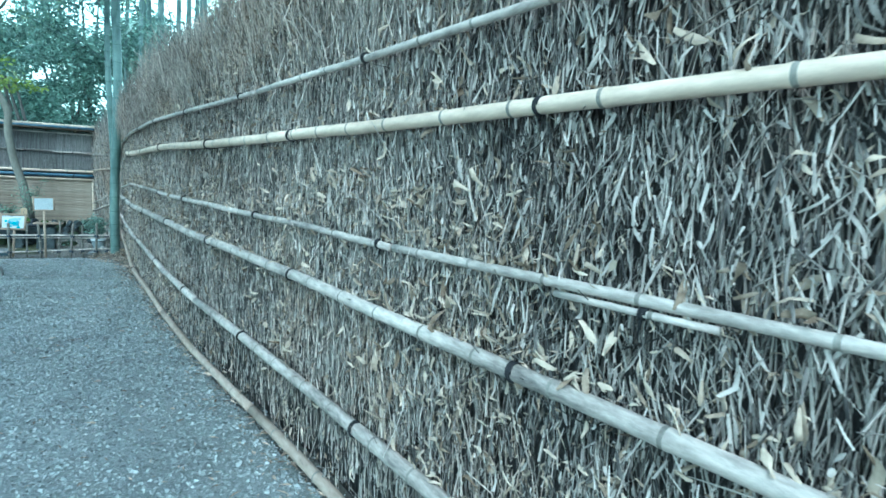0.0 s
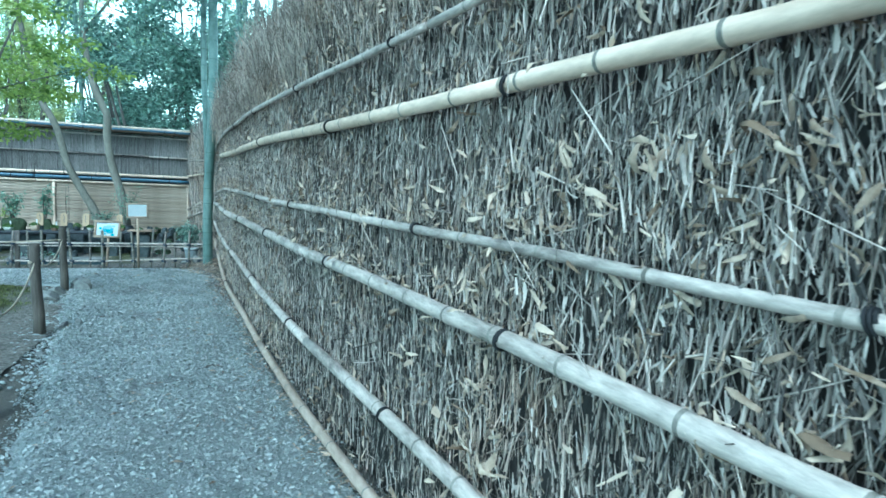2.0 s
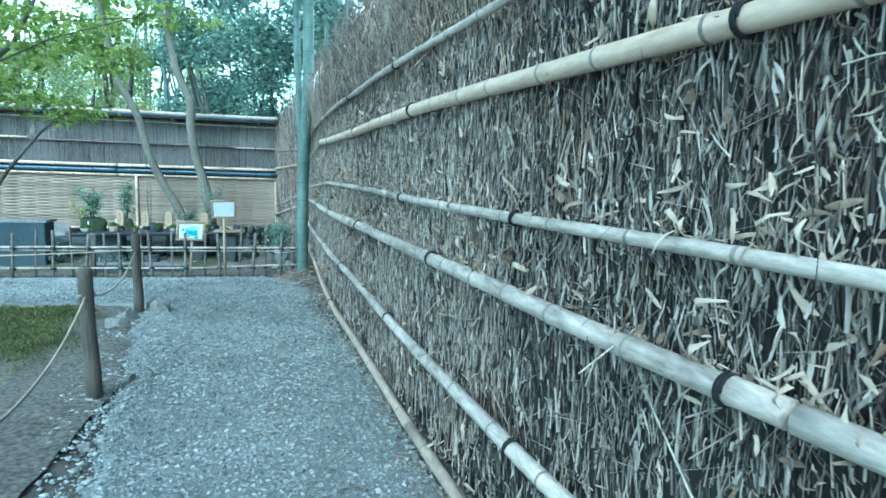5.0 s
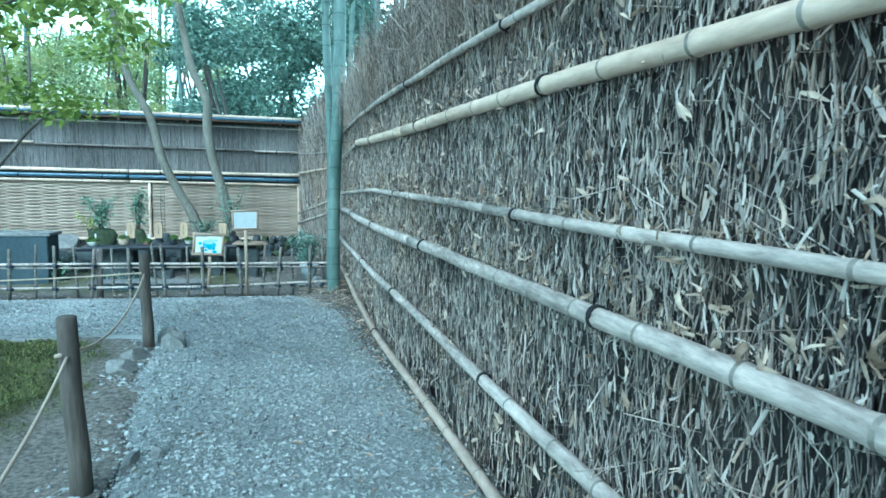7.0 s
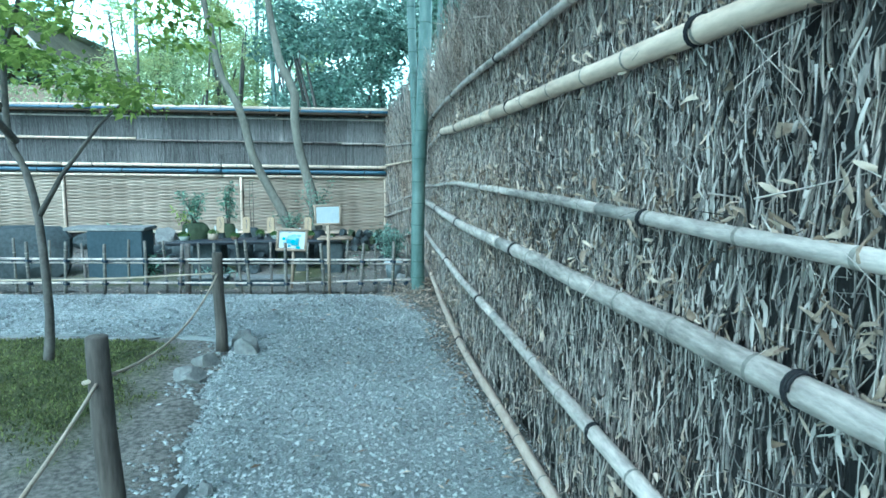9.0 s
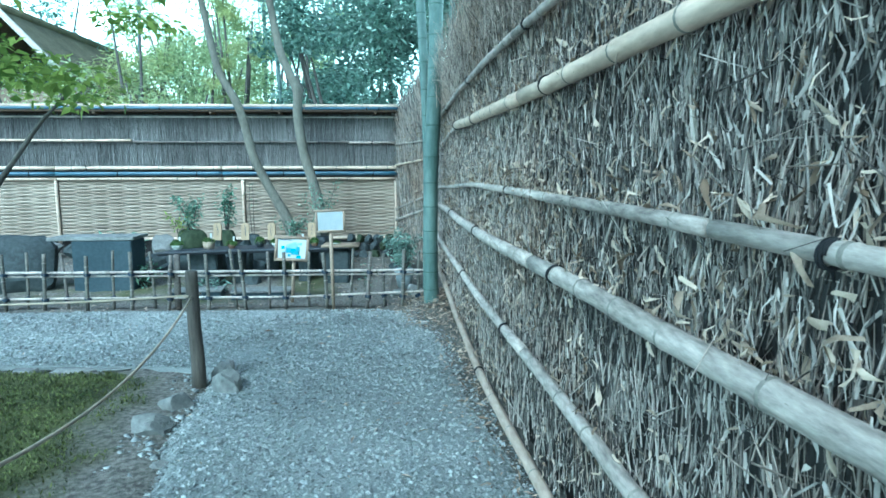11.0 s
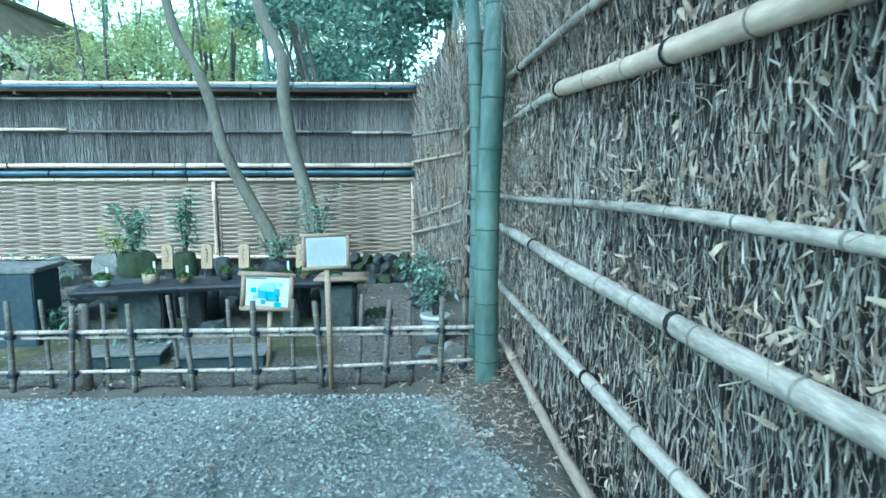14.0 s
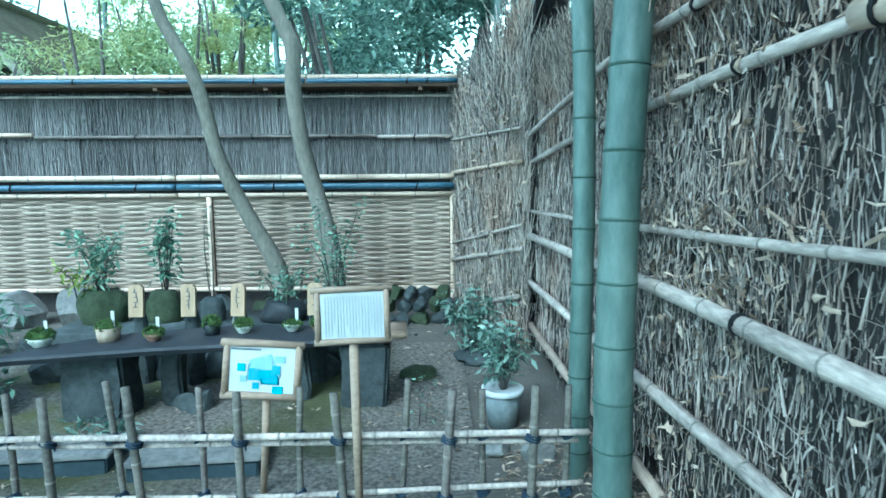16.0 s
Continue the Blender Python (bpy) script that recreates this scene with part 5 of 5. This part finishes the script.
for x0, x1, y in ((-1.75, -1.12, 13.15), (-2.45, -1.9, 13.2)):
    ob = thing("stone_trough", "low grey dressed stone slab on the soil", "stone slab", "low stone slabs", ((x0 + x1) / 2, y, gz(x0, y)))
    bm = bmesh.new()
    box(bm, -(x1 - x0) / 2, -0.13, -0.02, (x1 - x0) / 2, 0.13, 0.085, pose(0, 0, 0, 0, 0, 6), bevel=0.008)
    part("body", bm, BOXSTONE, ob, smooth=False)
    bm = bmesh.new()
    box(bm, -(x1 - x0) / 2 - 0.015, -0.145, 0.088, (x1 - x0) / 2 + 0.015, 0.145, 0.108, pose(0, 0, 0, 0, 0, 6), bevel=0.005)
    part("lid", bm, ROCK, ob, "paler stone lid", smooth=False)

# dressed stone box with a pale top, and a dark boulder beside it
ob = thing("stone_box", "dark dressed stone box with a pale slab top", "stone box", at=(-3.42, 13.75, gz(-3.4, 13.75)))
bm = bmesh.new()
box(bm, -0.34, -0.2, -0.03, 0.34, 0.2, 0.60, pose(0, 0, 0, 0, 0, 3), bevel=0.01)
part("body", bm, BOXSTONE, ob, smooth=False)
bm = bmesh.new()
box(bm, -0.62, -0.2, 0.603, 0.37, 0.25, 0.645, pose(0, 0, 0, 0, 0, 3), bevel=0.008)
part("top_slab", bm, ROCK, ob, "pale stone top slab", smooth=False)
stone(-4.68, 13.7, 0.62, 0.32, 0.66, 201, ROCK_DARK, "large dark angular boulder behind the fence", "large boulders", flatness=0.5, rough=0.17)
stone(-6.2, 14.2, 0.5, 0.3, 0.3, 203, ROCK_DARK, "large dark angular boulder behind the fence", "large boulders", rough=0.2)
shrub("fern", "grey-green fern clump beside the stone box", (-3.9, 14.9, gz(-3.9, 14.9)), 9, 0.5, 0.34, 260, 0.09, 0.3, LEAF_POT, seed=21, group="ferns")
shrub("fern", "low fern clump at the slab's end", (-3.05, 13.8, gz(-3, 13.8)), 8, 0.28, 0.22, 160, 0.08, 0.28, LEAF_POT, seed=22, group="ferns")
shrub("fern", "low leafy plant under the slab table", (-2.05, 13.35, gz(-2, 13.3)), 6, 0.22, 0.2, 140, 0.07, 0.3, LEAF_DARK, seed=23, group="ferns")



def yard_growth(x, y):
    inside = min(1, max(0, (x + 4.6) / 0.6)) * min(1, max(0, (-0.15 - x) / 0.5)) * min(1, max(0, (y - 12.75) / 0.4)) * min(1, max(0, (15.2 - y) / 0.4))
    return max(0.0, min(0.85, inside * (0.3 + 1.5 * noise.noise(Vector((x * 1.5, y * 1.5, 6))) + 0.7 * noise.noise(Vector((x * 6, y * 6, 2))))))


yard = sheet("yard_moss", [-4.8 + 0.06 * i for i in range(81)], [12.7 + 0.06 * i for i in range(43)], lambda x, y: rough_ground(x, y) + 0.012 + 0.01 * min(1, 3 * yard_growth(x, y)) + 0.004 * noise.noise(Vector((x * 12, y * 12, 1))), MOSS, "thin green moss spreading over courtyard soil")
lay = yard.data.attributes.new("growth", 'FLOAT', 'POINT')
lay.data.foreach_set("value", [yard_growth(v.co.x, v.co.y) for v in yard.data.vertices])

n = 2600
px, py = -5.5 + 6.0 * rng.random(n), 12.35 + 3.2 * rng.random(n)
c = np.stack([px, py, np.array([rough_ground(a, b) for a, b in zip(px, py)]) + 0.003], 1)
size = 0.006 + 0.016 * rng.random(n) ** 3
ax = unit(rng.normal(size=(n, 3)) * (1, 1, 0.2))
ay = unit(np.cross(ax, np.array([0.1, 0.1, 1.0]) + 0.2 * rng.normal(size=(n, 3))))
az = np.cross(ax, ay)
batch("soil_pebbles", np.stack([c + ax * (size * 1.3)[:, None], c + ay * size[:, None], c - ax * (size * 1.15)[:, None], c - ay * (size * 0.9)[:, None],
      c + (az * 0.6 + ax * 0.2) * size[:, None], c - az * (size * 0.5)[:, None]], 1), [(0, 1, 4), (1, 2, 4), (2, 3, 4), (3, 0, 4), (1, 0, 5), (2, 1, 5), (3, 2, 5), (0, 3, 5)], SOIL_STONE, None, "small stones and crumbs on courtyard soil", category="pebbles")

# dry litter on the courtyard soil and the bank by the culms
n = 3200
near = rng.random(n) < 0.4
lx = np.where(near, 0.1 + 0.6 * rng.random(n), -5.5 + 5.9 * rng.random(n))
ly = np.where(near, 11.6 + 1.9 * rng.random(n), 12.35 + 3.4 * rng.random(n))
lc = np.stack([lx, ly, np.array([gz(a, b) for a, b in zip(lx, ly)]) + 0.008], 1)
ln = 0.02 + 0.05 * rng.random(n) ** 2
batch("leaf_litter", leaves(lc, unit(rng.normal(size=(n, 3)) * (1, 1, 0.15)), unit(rng.normal(size=(n, 3)) * 0.4 + (0, 0, 1)), ln, ln * 0.3), LEAF, SCRAP, None, "dry fallen leaves scattered on the courtyard soil", category="leaf litter")

# white-rimmed pot in the corner with its plant, and wild leaves behind
ob = thing("white_pot", "round pot with a white rim on the soil", "plant pot", at=(0.18, 13.62, gz(0.18, 13.62)))
bm = bmesh.new()
lathe(bm, [(0.085, 0), (0.10, 0.1), (0.115, 0.2)])
part("body", bm, POTGREY, ob)
bm = bmesh.new()
lathe(bm, [(0.118, 0.195), (0.127, 0.2), (0.127, 0.228), (0.118, 0.232), (0.1, 0.222)], seg=22)
part("rim", bm, WHITE, ob, "white glazed rim")
shrub("potted_shrub", "leafy green plant in a white-rimmed pot", (0.18, 13.62, gz(0.18, 13.62) + 0.21), 9, 0.42, 0.2, 420, 0.055, 0.4, LEAF_DARK, seed=31, group="potted shrubs")
shrub("corner_shrub", "green bush growing by the brushwood corner", (0.12, 14.75, gz(0, 14.7)), 10, 0.62, 0.3, 520, 0.07, 0.4, LEAF_DARK, seed=33, category="shrub")
shrub("corner_shrub", "small sapling on bare soil", (-0.3, 13.6, gz(0, 13.6)), 3, 0.3, 0.1, 40, 0.03, 0.4, LEAF_POT, seed=34, category="shrub", stem_r=0.003)

# ---------- trees ----------


def tree(name, label, trunk, radii, limbs, crown_n, centres, sizes, leaf, width, leafmat, bark=BARK, group=""):
    ob = thing(name, label, "tree", group)
    bm = bmesh.new()
    pts = []
    for i in range(len(trunk) - 1):
        a, b = Vector(trunk[i]), Vector(trunk[i + 1])
        for k in range(3):
            t = k / 3
            pts.append(a.lerp(b, t) + Vector((0.006 * noise.noise(Vector((i, k, 0))), 0.006 * noise.noise(Vector((i, k, 5))), 0)))
    pts.append(Vector(trunk[-1]))
    # soften the bends
    for _ in range(1):
        pts = [pts[0]] + [(pts[i - 1] + pts[i] * 2 + pts[i + 1]) / 4 for i in range(1, len(pts) - 1)] + [pts[-1]]
    n = len(pts) - 1
    rr = [float(np.interp(i / n, np.linspace(0, 1, len(radii)), radii)) * (1 + 0.06 * noise.noise(Vector((i * 0.7, 3, 1)))) for i in range(n + 1)]
    tube(bm, pts, rr, 14)
    part("trunk", bm, bark, ob)
    for q, r in limbs:
        bm = bmesh.new()
        tube(bm, q, [r * (1 - 0.7 * i / (len(q) - 1)) for i in range(len(q))], 8)
        part("limb", bm, bark, ob)
    if crown_n:
        batch("crown", leaf_cloud(crown_n, centres, sizes, leaf, width, 0.55, 0.15), LEAF, leafmat, ob, kind="")
    return ob


crown_rnd = random.Random(11)


def clumps(n, x, y, z):
    return [(crown_rnd.uniform(*x), crown_rnd.uniform(*y), crown_rnd.uniform(*z)) for _ in range(n)]


tree("courtyard_tree", "smooth grey leaning tree trunk rising before the woven panel", [(-1.55, 15.6, 0.0), (-1.647, 15.6, 0.627), (-1.844, 15.6, 0.978), (-2.154, 15.6, 1.581), (-2.256, 15.6, 2.084), (-2.359, 15.6, 2.408), (-2.598, 15.6, 2.813), (-2.681, 15.6, 3.132), (-2.95, 15.6, 4.6), (-3.0, 15.5, 6.4)], [0.09, 0.08, 0.07, 0.064, 0.062, 0.06, 0.055, 0.052, 0.042, 0.025],
     [([(-2.95, 15.6, 4.3), (-2.3, 15.2, 5.2), (-1.8, 14.9, 5.8)], 0.035), ([(-3.0, 15.6, 4.8), (-3.7, 15.2, 5.5), (-4.3, 14.8, 5.9)], 0.035)],
     1500, clumps(40, (-5, -1.2), (13.5, 17), (4.9, 6.8)), [(0.55, 0.55, 0.25)] * 40, 0.06, 0.5, LEAF_MAPLE, group="courtyard trees")
tree("courtyard_tree", "smooth grey tree trunk with a kink before the panel", [(-1.1, 15.65, 0.0), (-1.167, 15.6, 0.796), (-1.241, 15.6, 1.145), (-1.393, 15.6, 1.66), (-1.471, 15.6, 2.245), (-1.441, 15.6, 2.568), (-1.553, 15.6, 2.812), (-1.704, 15.6, 3.132), (-1.93, 15.7, 4.4), (-1.8, 15.7, 6.2)], [0.105, 0.088, 0.078, 0.072, 0.07, 0.07, 0.066, 0.06, 0.045, 0.025],
     [([(-1.9, 15.7, 4.1), (-1.3, 15.5, 4.9), (-0.7, 15.2, 5.4)], 0.035)],
     1200, clumps(30, (-3, 0.2), (14, 17.5), (4.9, 6.8)), [(0.55, 0.55, 0.25)] * 30, 0.06, 0.5, LEAF_MAPLE, group="courtyard trees")

# young maple on the moss, its sprays over the path
mx = [(-2.05, 9.74, -0.03), (-2.01, 9.74, 0.35), (-2.04, 9.74, 1.03), (-2.10, 9.74, 1.32), (-2.2, 9.74, 1.5), (-2.19, 9.74, 2.02), (-2.12, 9.7, 2.7), (-2.2, 9.6, 3.6)]
sprays = [(-2.0, 9.6, 2.0), (-1.75, 9.7, 1.85), (-2.25, 9.4, 2.1), (-1.5, 9.8, 1.72), (-1.9, 9.5, 2.2), (-1.5, 9.2, 2.35), (-1.2, 9.5, 2.45), (-2.3, 9.3, 2.4), (-1.0, 8.9, 2.55), (-1.6, 8.7, 2.5), (-2.1, 8.6, 2.45),
          (-1.3, 8.3, 2.6), (-0.8, 8.4, 2.75), (-1.8, 8.0, 2.6), (-1.1, 7.8, 2.75), (-2.4, 9.9, 1.95), (-2.7, 9.5, 2.2), (-2.8, 9.0, 2.3), (-1.25, 10.1, 2.2), (-0.9, 9.9, 2.6), (-2.5, 8.2, 2.5), (-1.6, 9.9, 2.6),
          (-1.12, 8.0, 2.15), (-0.68, 8.0, 2.3), (-0.69, 8.1, 2.02), (-0.25, 8.0, 2.2), (-1.0, 8.05, 2.0), (-0.5, 8.2, 2.45), (-0.7, 7.9, 2.6), (-1.4, 8.2, 2.25), (-1.56, 9.0, 1.9), (-1.32, 9.0, 1.8), (-1.1, 9.05, 1.72), (-0.8, 9.0, 2.1), (-1.6, 8.9, 2.1), (-1.85, 9.1, 1.95), (-1.3, 8.7, 2.0), (-0.9, 8.5, 2.2)]
# the 42 high clumps and their limb are unseen, added to shade the wall
tree("young_maple", "slender crooked maple with bright green sprays on moss", mx, [0.036, 0.027, 0.024, 0.022, 0.021, 0.018, 0.014, 0.008],
     [([(-2.035, 9.74, 1.02), (-1.88, 9.74, 1.28), (-1.62, 9.72, 1.6), (-1.45, 9.7, 1.75)], 0.02), ([(-2.19, 9.74, 2.0), (-1.8, 9.3, 2.25), (-1.3, 8.6, 2.55), (-1.0, 8.0, 2.7)], 0.018),
      ([(-2.15, 9.74, 1.5), (-1.8, 8.9, 1.66), (-1.43, 8.09, 1.76), (-1.21, 8.04, 1.88), (-1.1, 8.02, 1.98), (-0.99, 8.01, 2.2), (-0.86, 8.02, 2.55)], 0.024), ([(-1.0, 8.01, 2.2), (-1.06, 8.06, 2.45)], 0.008), ([(-1.3, 8.05, 1.82), (-0.9, 8.0, 2.02), (-0.4, 8.0, 2.2)], 0.008), ([(-2.15, 9.72, 2.4), (-1.6, 9.8, 2.5), (-0.9, 9.9, 2.62)], 0.014), ([(-2.14, 9.7, 2.6), (-1.5, 9.3, 3.5), (-0.7, 8.8, 4.2), (-0.1, 8.0, 4.5)], 0.018), ([(-2.2, 9.74, 1.7), (-2.5, 9.4, 2.1), (-2.8, 9.0, 2.3)], 0.014), ([(-1.8, 9.3, 2.25), (-2.1, 8.6, 2.42), (-2.4, 8.1, 2.5)], 0.01)],
     11000, sprays + clumps(42, (-1.4, 0.1), (7.0, 10.2), (4.0, 4.9)), [(0.26, 0.26, 0.05)] * len(sprays) + [(0.42, 0.42, 0.12)] * 42, 0.05, 0.6, LEAF_MAPLE, BARK_DARK)

# older unseen maple added beside the path, its boughs overhead shading the gravel
big = clumps(40, (-5.2, -0.4), (1.0, 5.6), (3.9, 5.2)) + clumps(50, (-2.6, 0.2), (-1.5, 4.5), (4.5, 5.5))
tree("shade_maple", "unseen spreading maple with thin green leaf layers, added for overhead shade", [(-4.2, 4.6, -0.05), (-4.1, 4.6, 1.2), (-3.8, 4.5, 2.4), (-3.6, 4.4, 3.6), (-3.5, 4.3, 5.0)], [0.12, 0.1, 0.09, 0.07, 0.03],
     [([(-3.8, 4.5, 2.5), (-3.0, 5.6, 3.2), (-2.2, 6.8, 3.3), (-1.4, 7.8, 3.0)], 0.04), ([(-3.7, 4.4, 3.0), (-2.6, 3.6, 3.9), (-1.4, 3.0, 4.5), (0.2, 2.4, 4.9)], 0.04), ([(-2.6, 3.6, 3.9), (-1.6, 1.6, 4.6), (-0.6, -0.6, 5.0)], 0.03), ([(-3.7, 4.5, 2.8), (-4.4, 3.0, 3.8), (-5.0, 1.6, 4.4)], 0.04), ([(-3.6, 4.4, 3.4), (-2.8, 2.4, 4.2), (-2.2, 1.0, 4.5)], 0.03)],
     18000, big, [(0.55, 0.55, 0.12)] * 90, 0.06, 0.6, LEAF_MAPLE, BARK_DARK)

# ---------- woodland beyond the far wall ----------


def bush(label, x, y, z, height, spread, n, leaf, width, leafmat, stems=5, group="woodland shrubs", seed=0):
    rnd = random.Random(seed)
    ob = thing("woodland_tree", label, "tree", group, (x, y, 0))
    cs = []
    for i in range(stems):
        a = rnd.uniform(0, 6.28)
        q = [(0.1 * math.cos(a), 0.1 * math.sin(a), -0.05), (spread * 0.35 * math.cos(a), spread * 0.35 * math.sin(a), height * 0.45), (spread * 0.7 * math.cos(a), spread * 0.7 * math.sin(a), height * rnd.uniform(.75, .98))]
        bm = bmesh.new()
        tube(bm, q, [0.07, 0.05, 0.02], 7)
        part("trunk", bm, BARK_DARK, ob)
    for _ in range(26):
        a, r = rnd.uniform(0, 6.28), spread * rnd.uniform(0.1, 1) ** 0.6
        cs.append((r * math.cos(a), r * math.sin(a), rnd.uniform(z, height)))
    batch("crown", leaf_cloud(n, cs, [(spread * 0.34, spread * 0.34, spread * 0.24)] * 26, leaf, width, 0.35, 0.25), LEAF, leafmat, ob, kind="")


for i, (x, y, h, s, n, mt, lf, wd) in enumerate((
        (-1.2, 19.0, 4.6, 1.5, 9000, LEAF_DARK, 0.13, 0.42), (0.6, 19.5, 5.2, 1.6, 9000, LEAF_DARK, 0.13, 0.42), (-0.2, 21.5, 7.5, 2.1, 9000, LEAF_DARK, 0.15, 0.42), (-2.3, 22.5, 5.0, 1.5, 7500, LEAF_DARK, 0.15, 0.42), (-4.75, 23.6, 6.6, 0.8, 7000, LEAF_YELLOW, 0.11, 0.25), (-7.2, 23.0, 5.6, 1.3, 5000, LEAF_YELLOW, 0.12, 0.3),
        (2.4, 21.0, 7.5, 2.2, 4000, LEAF_DARK, 0.15, 0.42), (-3.9, 25.0, 7.0, 1.7, 9000, LEAF_LIGHT, 0.16, 0.2), (-6.0, 24.0, 5.2, 1.8, 8000, LEAF_LIGHT, 0.14, 0.3), (-8.0, 27.5, 6.5, 2.0, 7000, LEAF_LIGHT, 0.16, 0.35),
        (-5.5, 30.0, 10.0, 3.2, 9000, LEAF_LIGHT, 0.2, 0.3), (-1.0, 29.0, 11.0, 3.2, 9000, LEAF_DARK, 0.22, 0.4), (-9.5, 31.0, 9.5, 3.0, 8000, LEAF_LIGHT, 0.22, 0.3), (4.0, 27.0, 11.0, 3.2, 3500, LEAF_DARK, 0.22, 0.4),
        (-12.5, 27.0, 8.0, 2.6, 3500, LEAF_DARK, 0.2, 0.4), (-15, 22, 7.0, 2.6, 2500, LEAF_DARK, 0.2, 0.4), (-8.3, 20.5, 4.1, 1.3, 3000, LEAF_LIGHT, 0.1, 0.4), (-5.2, 20.0, 3.4, 1.2, 2200, LEAF_LIGHT, 0.1, 0.35))):
    bush("glossy dark evergreen shrub behind the garden wall" if mt == LEAF_DARK else "yellow-green plume of bamboo behind the wall" if mt == LEAF_YELLOW else "light green feathery bamboo clump behind the wall", x, y, h * 0.28, h, s, n, lf, wd, mt, seed=i + 50)
for i, (x, y, r, ln) in enumerate(((0.9, 17.2, 0.05, 0.1), (1.25, 17.6, 0.06, -0.1), (0.55, 18.2, 0.045, 0.15), (1.7, 16.8, 0.055, 0.1), (1.5, 18.8, 0.06, 0), (2.2, 17.9, 0.055, .1), (1.3, 15.9, 0.05, .05), (2.6, 19.0, .06, 0), (-2.75, 20.5, 0.05, -0.25), (-5.0, 27.5, 0.06, 0.1), (-6.5, 28, 0.06, -.1), (1.0, 19.9, .055, .1), (-7.6, 23.8, .05, .2),
        (2.9, 7.2, .06, .1), (2.4, 8.6, .055, 0), (2.9, 9.4, .06, .1), (2.1, 10.6, .05, -.05), (2.6, 11.4, .06, .1), (1.9, 12.4, .055, 0), (2.3, 13.4, .06, .05), (1.75, 14.4, .05, .1), (3.2, 10.2, .06, -.1), (3.4, 12.6, .06, 0))):
    ob = thing("bamboo_culm", "tall green bamboo culm in the grove", "bamboo", "grove culms", (x, y, 0))
    pole("stem", [(0, 0, -0.05), (ln * 0.3, 0, 3), (ln, 0, 6), (ln * 1.5, 0, 10)], r, GREEN, ob, 0.36, 10, 1.05, i, None, GREEN_NODE)
    cs = [(ln * 1.2 + crown_rnd.uniform(-.7, .7), crown_rnd.uniform(-.7, .7), crown_rnd.uniform(5.6, 9.5)) for _ in range(9)]
    batch("foliage", leaf_cloud(650, cs, [(0.6, 0.6, 0.3)] * 9, 0.13, 0.2, 0.4, 0.5), LEAF, LEAF_LIGHT, ob, kind="")

# house behind the wall, only its roof and gable in view
house = thing("house", "brown timber house with a thatched gable behind trees", "house", at=(-10.4, 25.5, 0))
bm = bmesh.new()
box(bm, -1.5, -2.2, 0, 1.5, 2.5, 3.7)
part("wall", bm, SIGNWOOD, house, smooth=False)
bm = bmesh.new()
for s in (-1, 1):
    a = [bm.verts.new(p) for p in ((0, -2.9, 5.6), (0, 3.2, 5.6), (s * 2.0, 3.2, 3.5), (s * 2.0, -2.9, 3.5))]
    b = [bm.verts.new((v.co.x, v.co.y, v.co.z - 0.16)) for v in a]
    bm.faces.new(a)
    bm.faces.new(b[::-1])
    for k in range(4):
        bm.faces.new((a[k], b[k], b[(k + 1) % 4], a[(k + 1) % 4]))
bmesh.ops.recalc_face_normals(bm, faces=bm.faces)
part("roof", bm, ROOF, house, smooth=False)
bm = bmesh.new()
tube(bm, [(0, -2.9, 5.64), (0, 3.2, 5.64)], 0.12, 8)
part("ridge", bm, ROOF, house)
for s in (-1, 1):
    bm = bmesh.new()
    tube(bm, [(0, -2.95, 5.54), (s * 2.0, -2.95, 3.44)], 0.08, 6)
    part("bargeboard", bm, PLASTER, house)

# distance: a wood all round, beyond fifty metres; its glow stands in for haze
back = bpy.data.materials.new("glowing_distant_wood")
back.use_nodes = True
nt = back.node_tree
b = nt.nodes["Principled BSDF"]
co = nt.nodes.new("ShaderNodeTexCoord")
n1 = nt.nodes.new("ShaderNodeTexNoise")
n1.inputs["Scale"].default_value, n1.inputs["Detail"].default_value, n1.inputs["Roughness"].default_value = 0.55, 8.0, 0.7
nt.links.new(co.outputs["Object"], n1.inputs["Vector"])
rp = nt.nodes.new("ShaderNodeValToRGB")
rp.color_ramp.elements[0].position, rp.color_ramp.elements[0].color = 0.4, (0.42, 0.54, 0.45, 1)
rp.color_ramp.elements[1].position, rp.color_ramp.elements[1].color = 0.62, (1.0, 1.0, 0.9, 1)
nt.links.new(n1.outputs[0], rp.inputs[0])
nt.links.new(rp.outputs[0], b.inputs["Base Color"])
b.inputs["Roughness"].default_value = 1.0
# the ramp's pale sky gaps and haze give off their own light
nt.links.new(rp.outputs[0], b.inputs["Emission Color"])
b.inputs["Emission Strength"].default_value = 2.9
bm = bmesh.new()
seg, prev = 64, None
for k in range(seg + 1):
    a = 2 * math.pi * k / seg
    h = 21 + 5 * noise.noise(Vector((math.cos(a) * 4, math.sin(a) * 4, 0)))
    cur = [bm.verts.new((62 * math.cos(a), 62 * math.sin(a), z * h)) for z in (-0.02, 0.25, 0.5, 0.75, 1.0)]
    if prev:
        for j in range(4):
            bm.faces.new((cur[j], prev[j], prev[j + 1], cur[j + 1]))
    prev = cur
tagged(part("backdrop", bm, back), "self-lit backdrop of hazy distant green woodland all round", "backdrop", kind="structure")
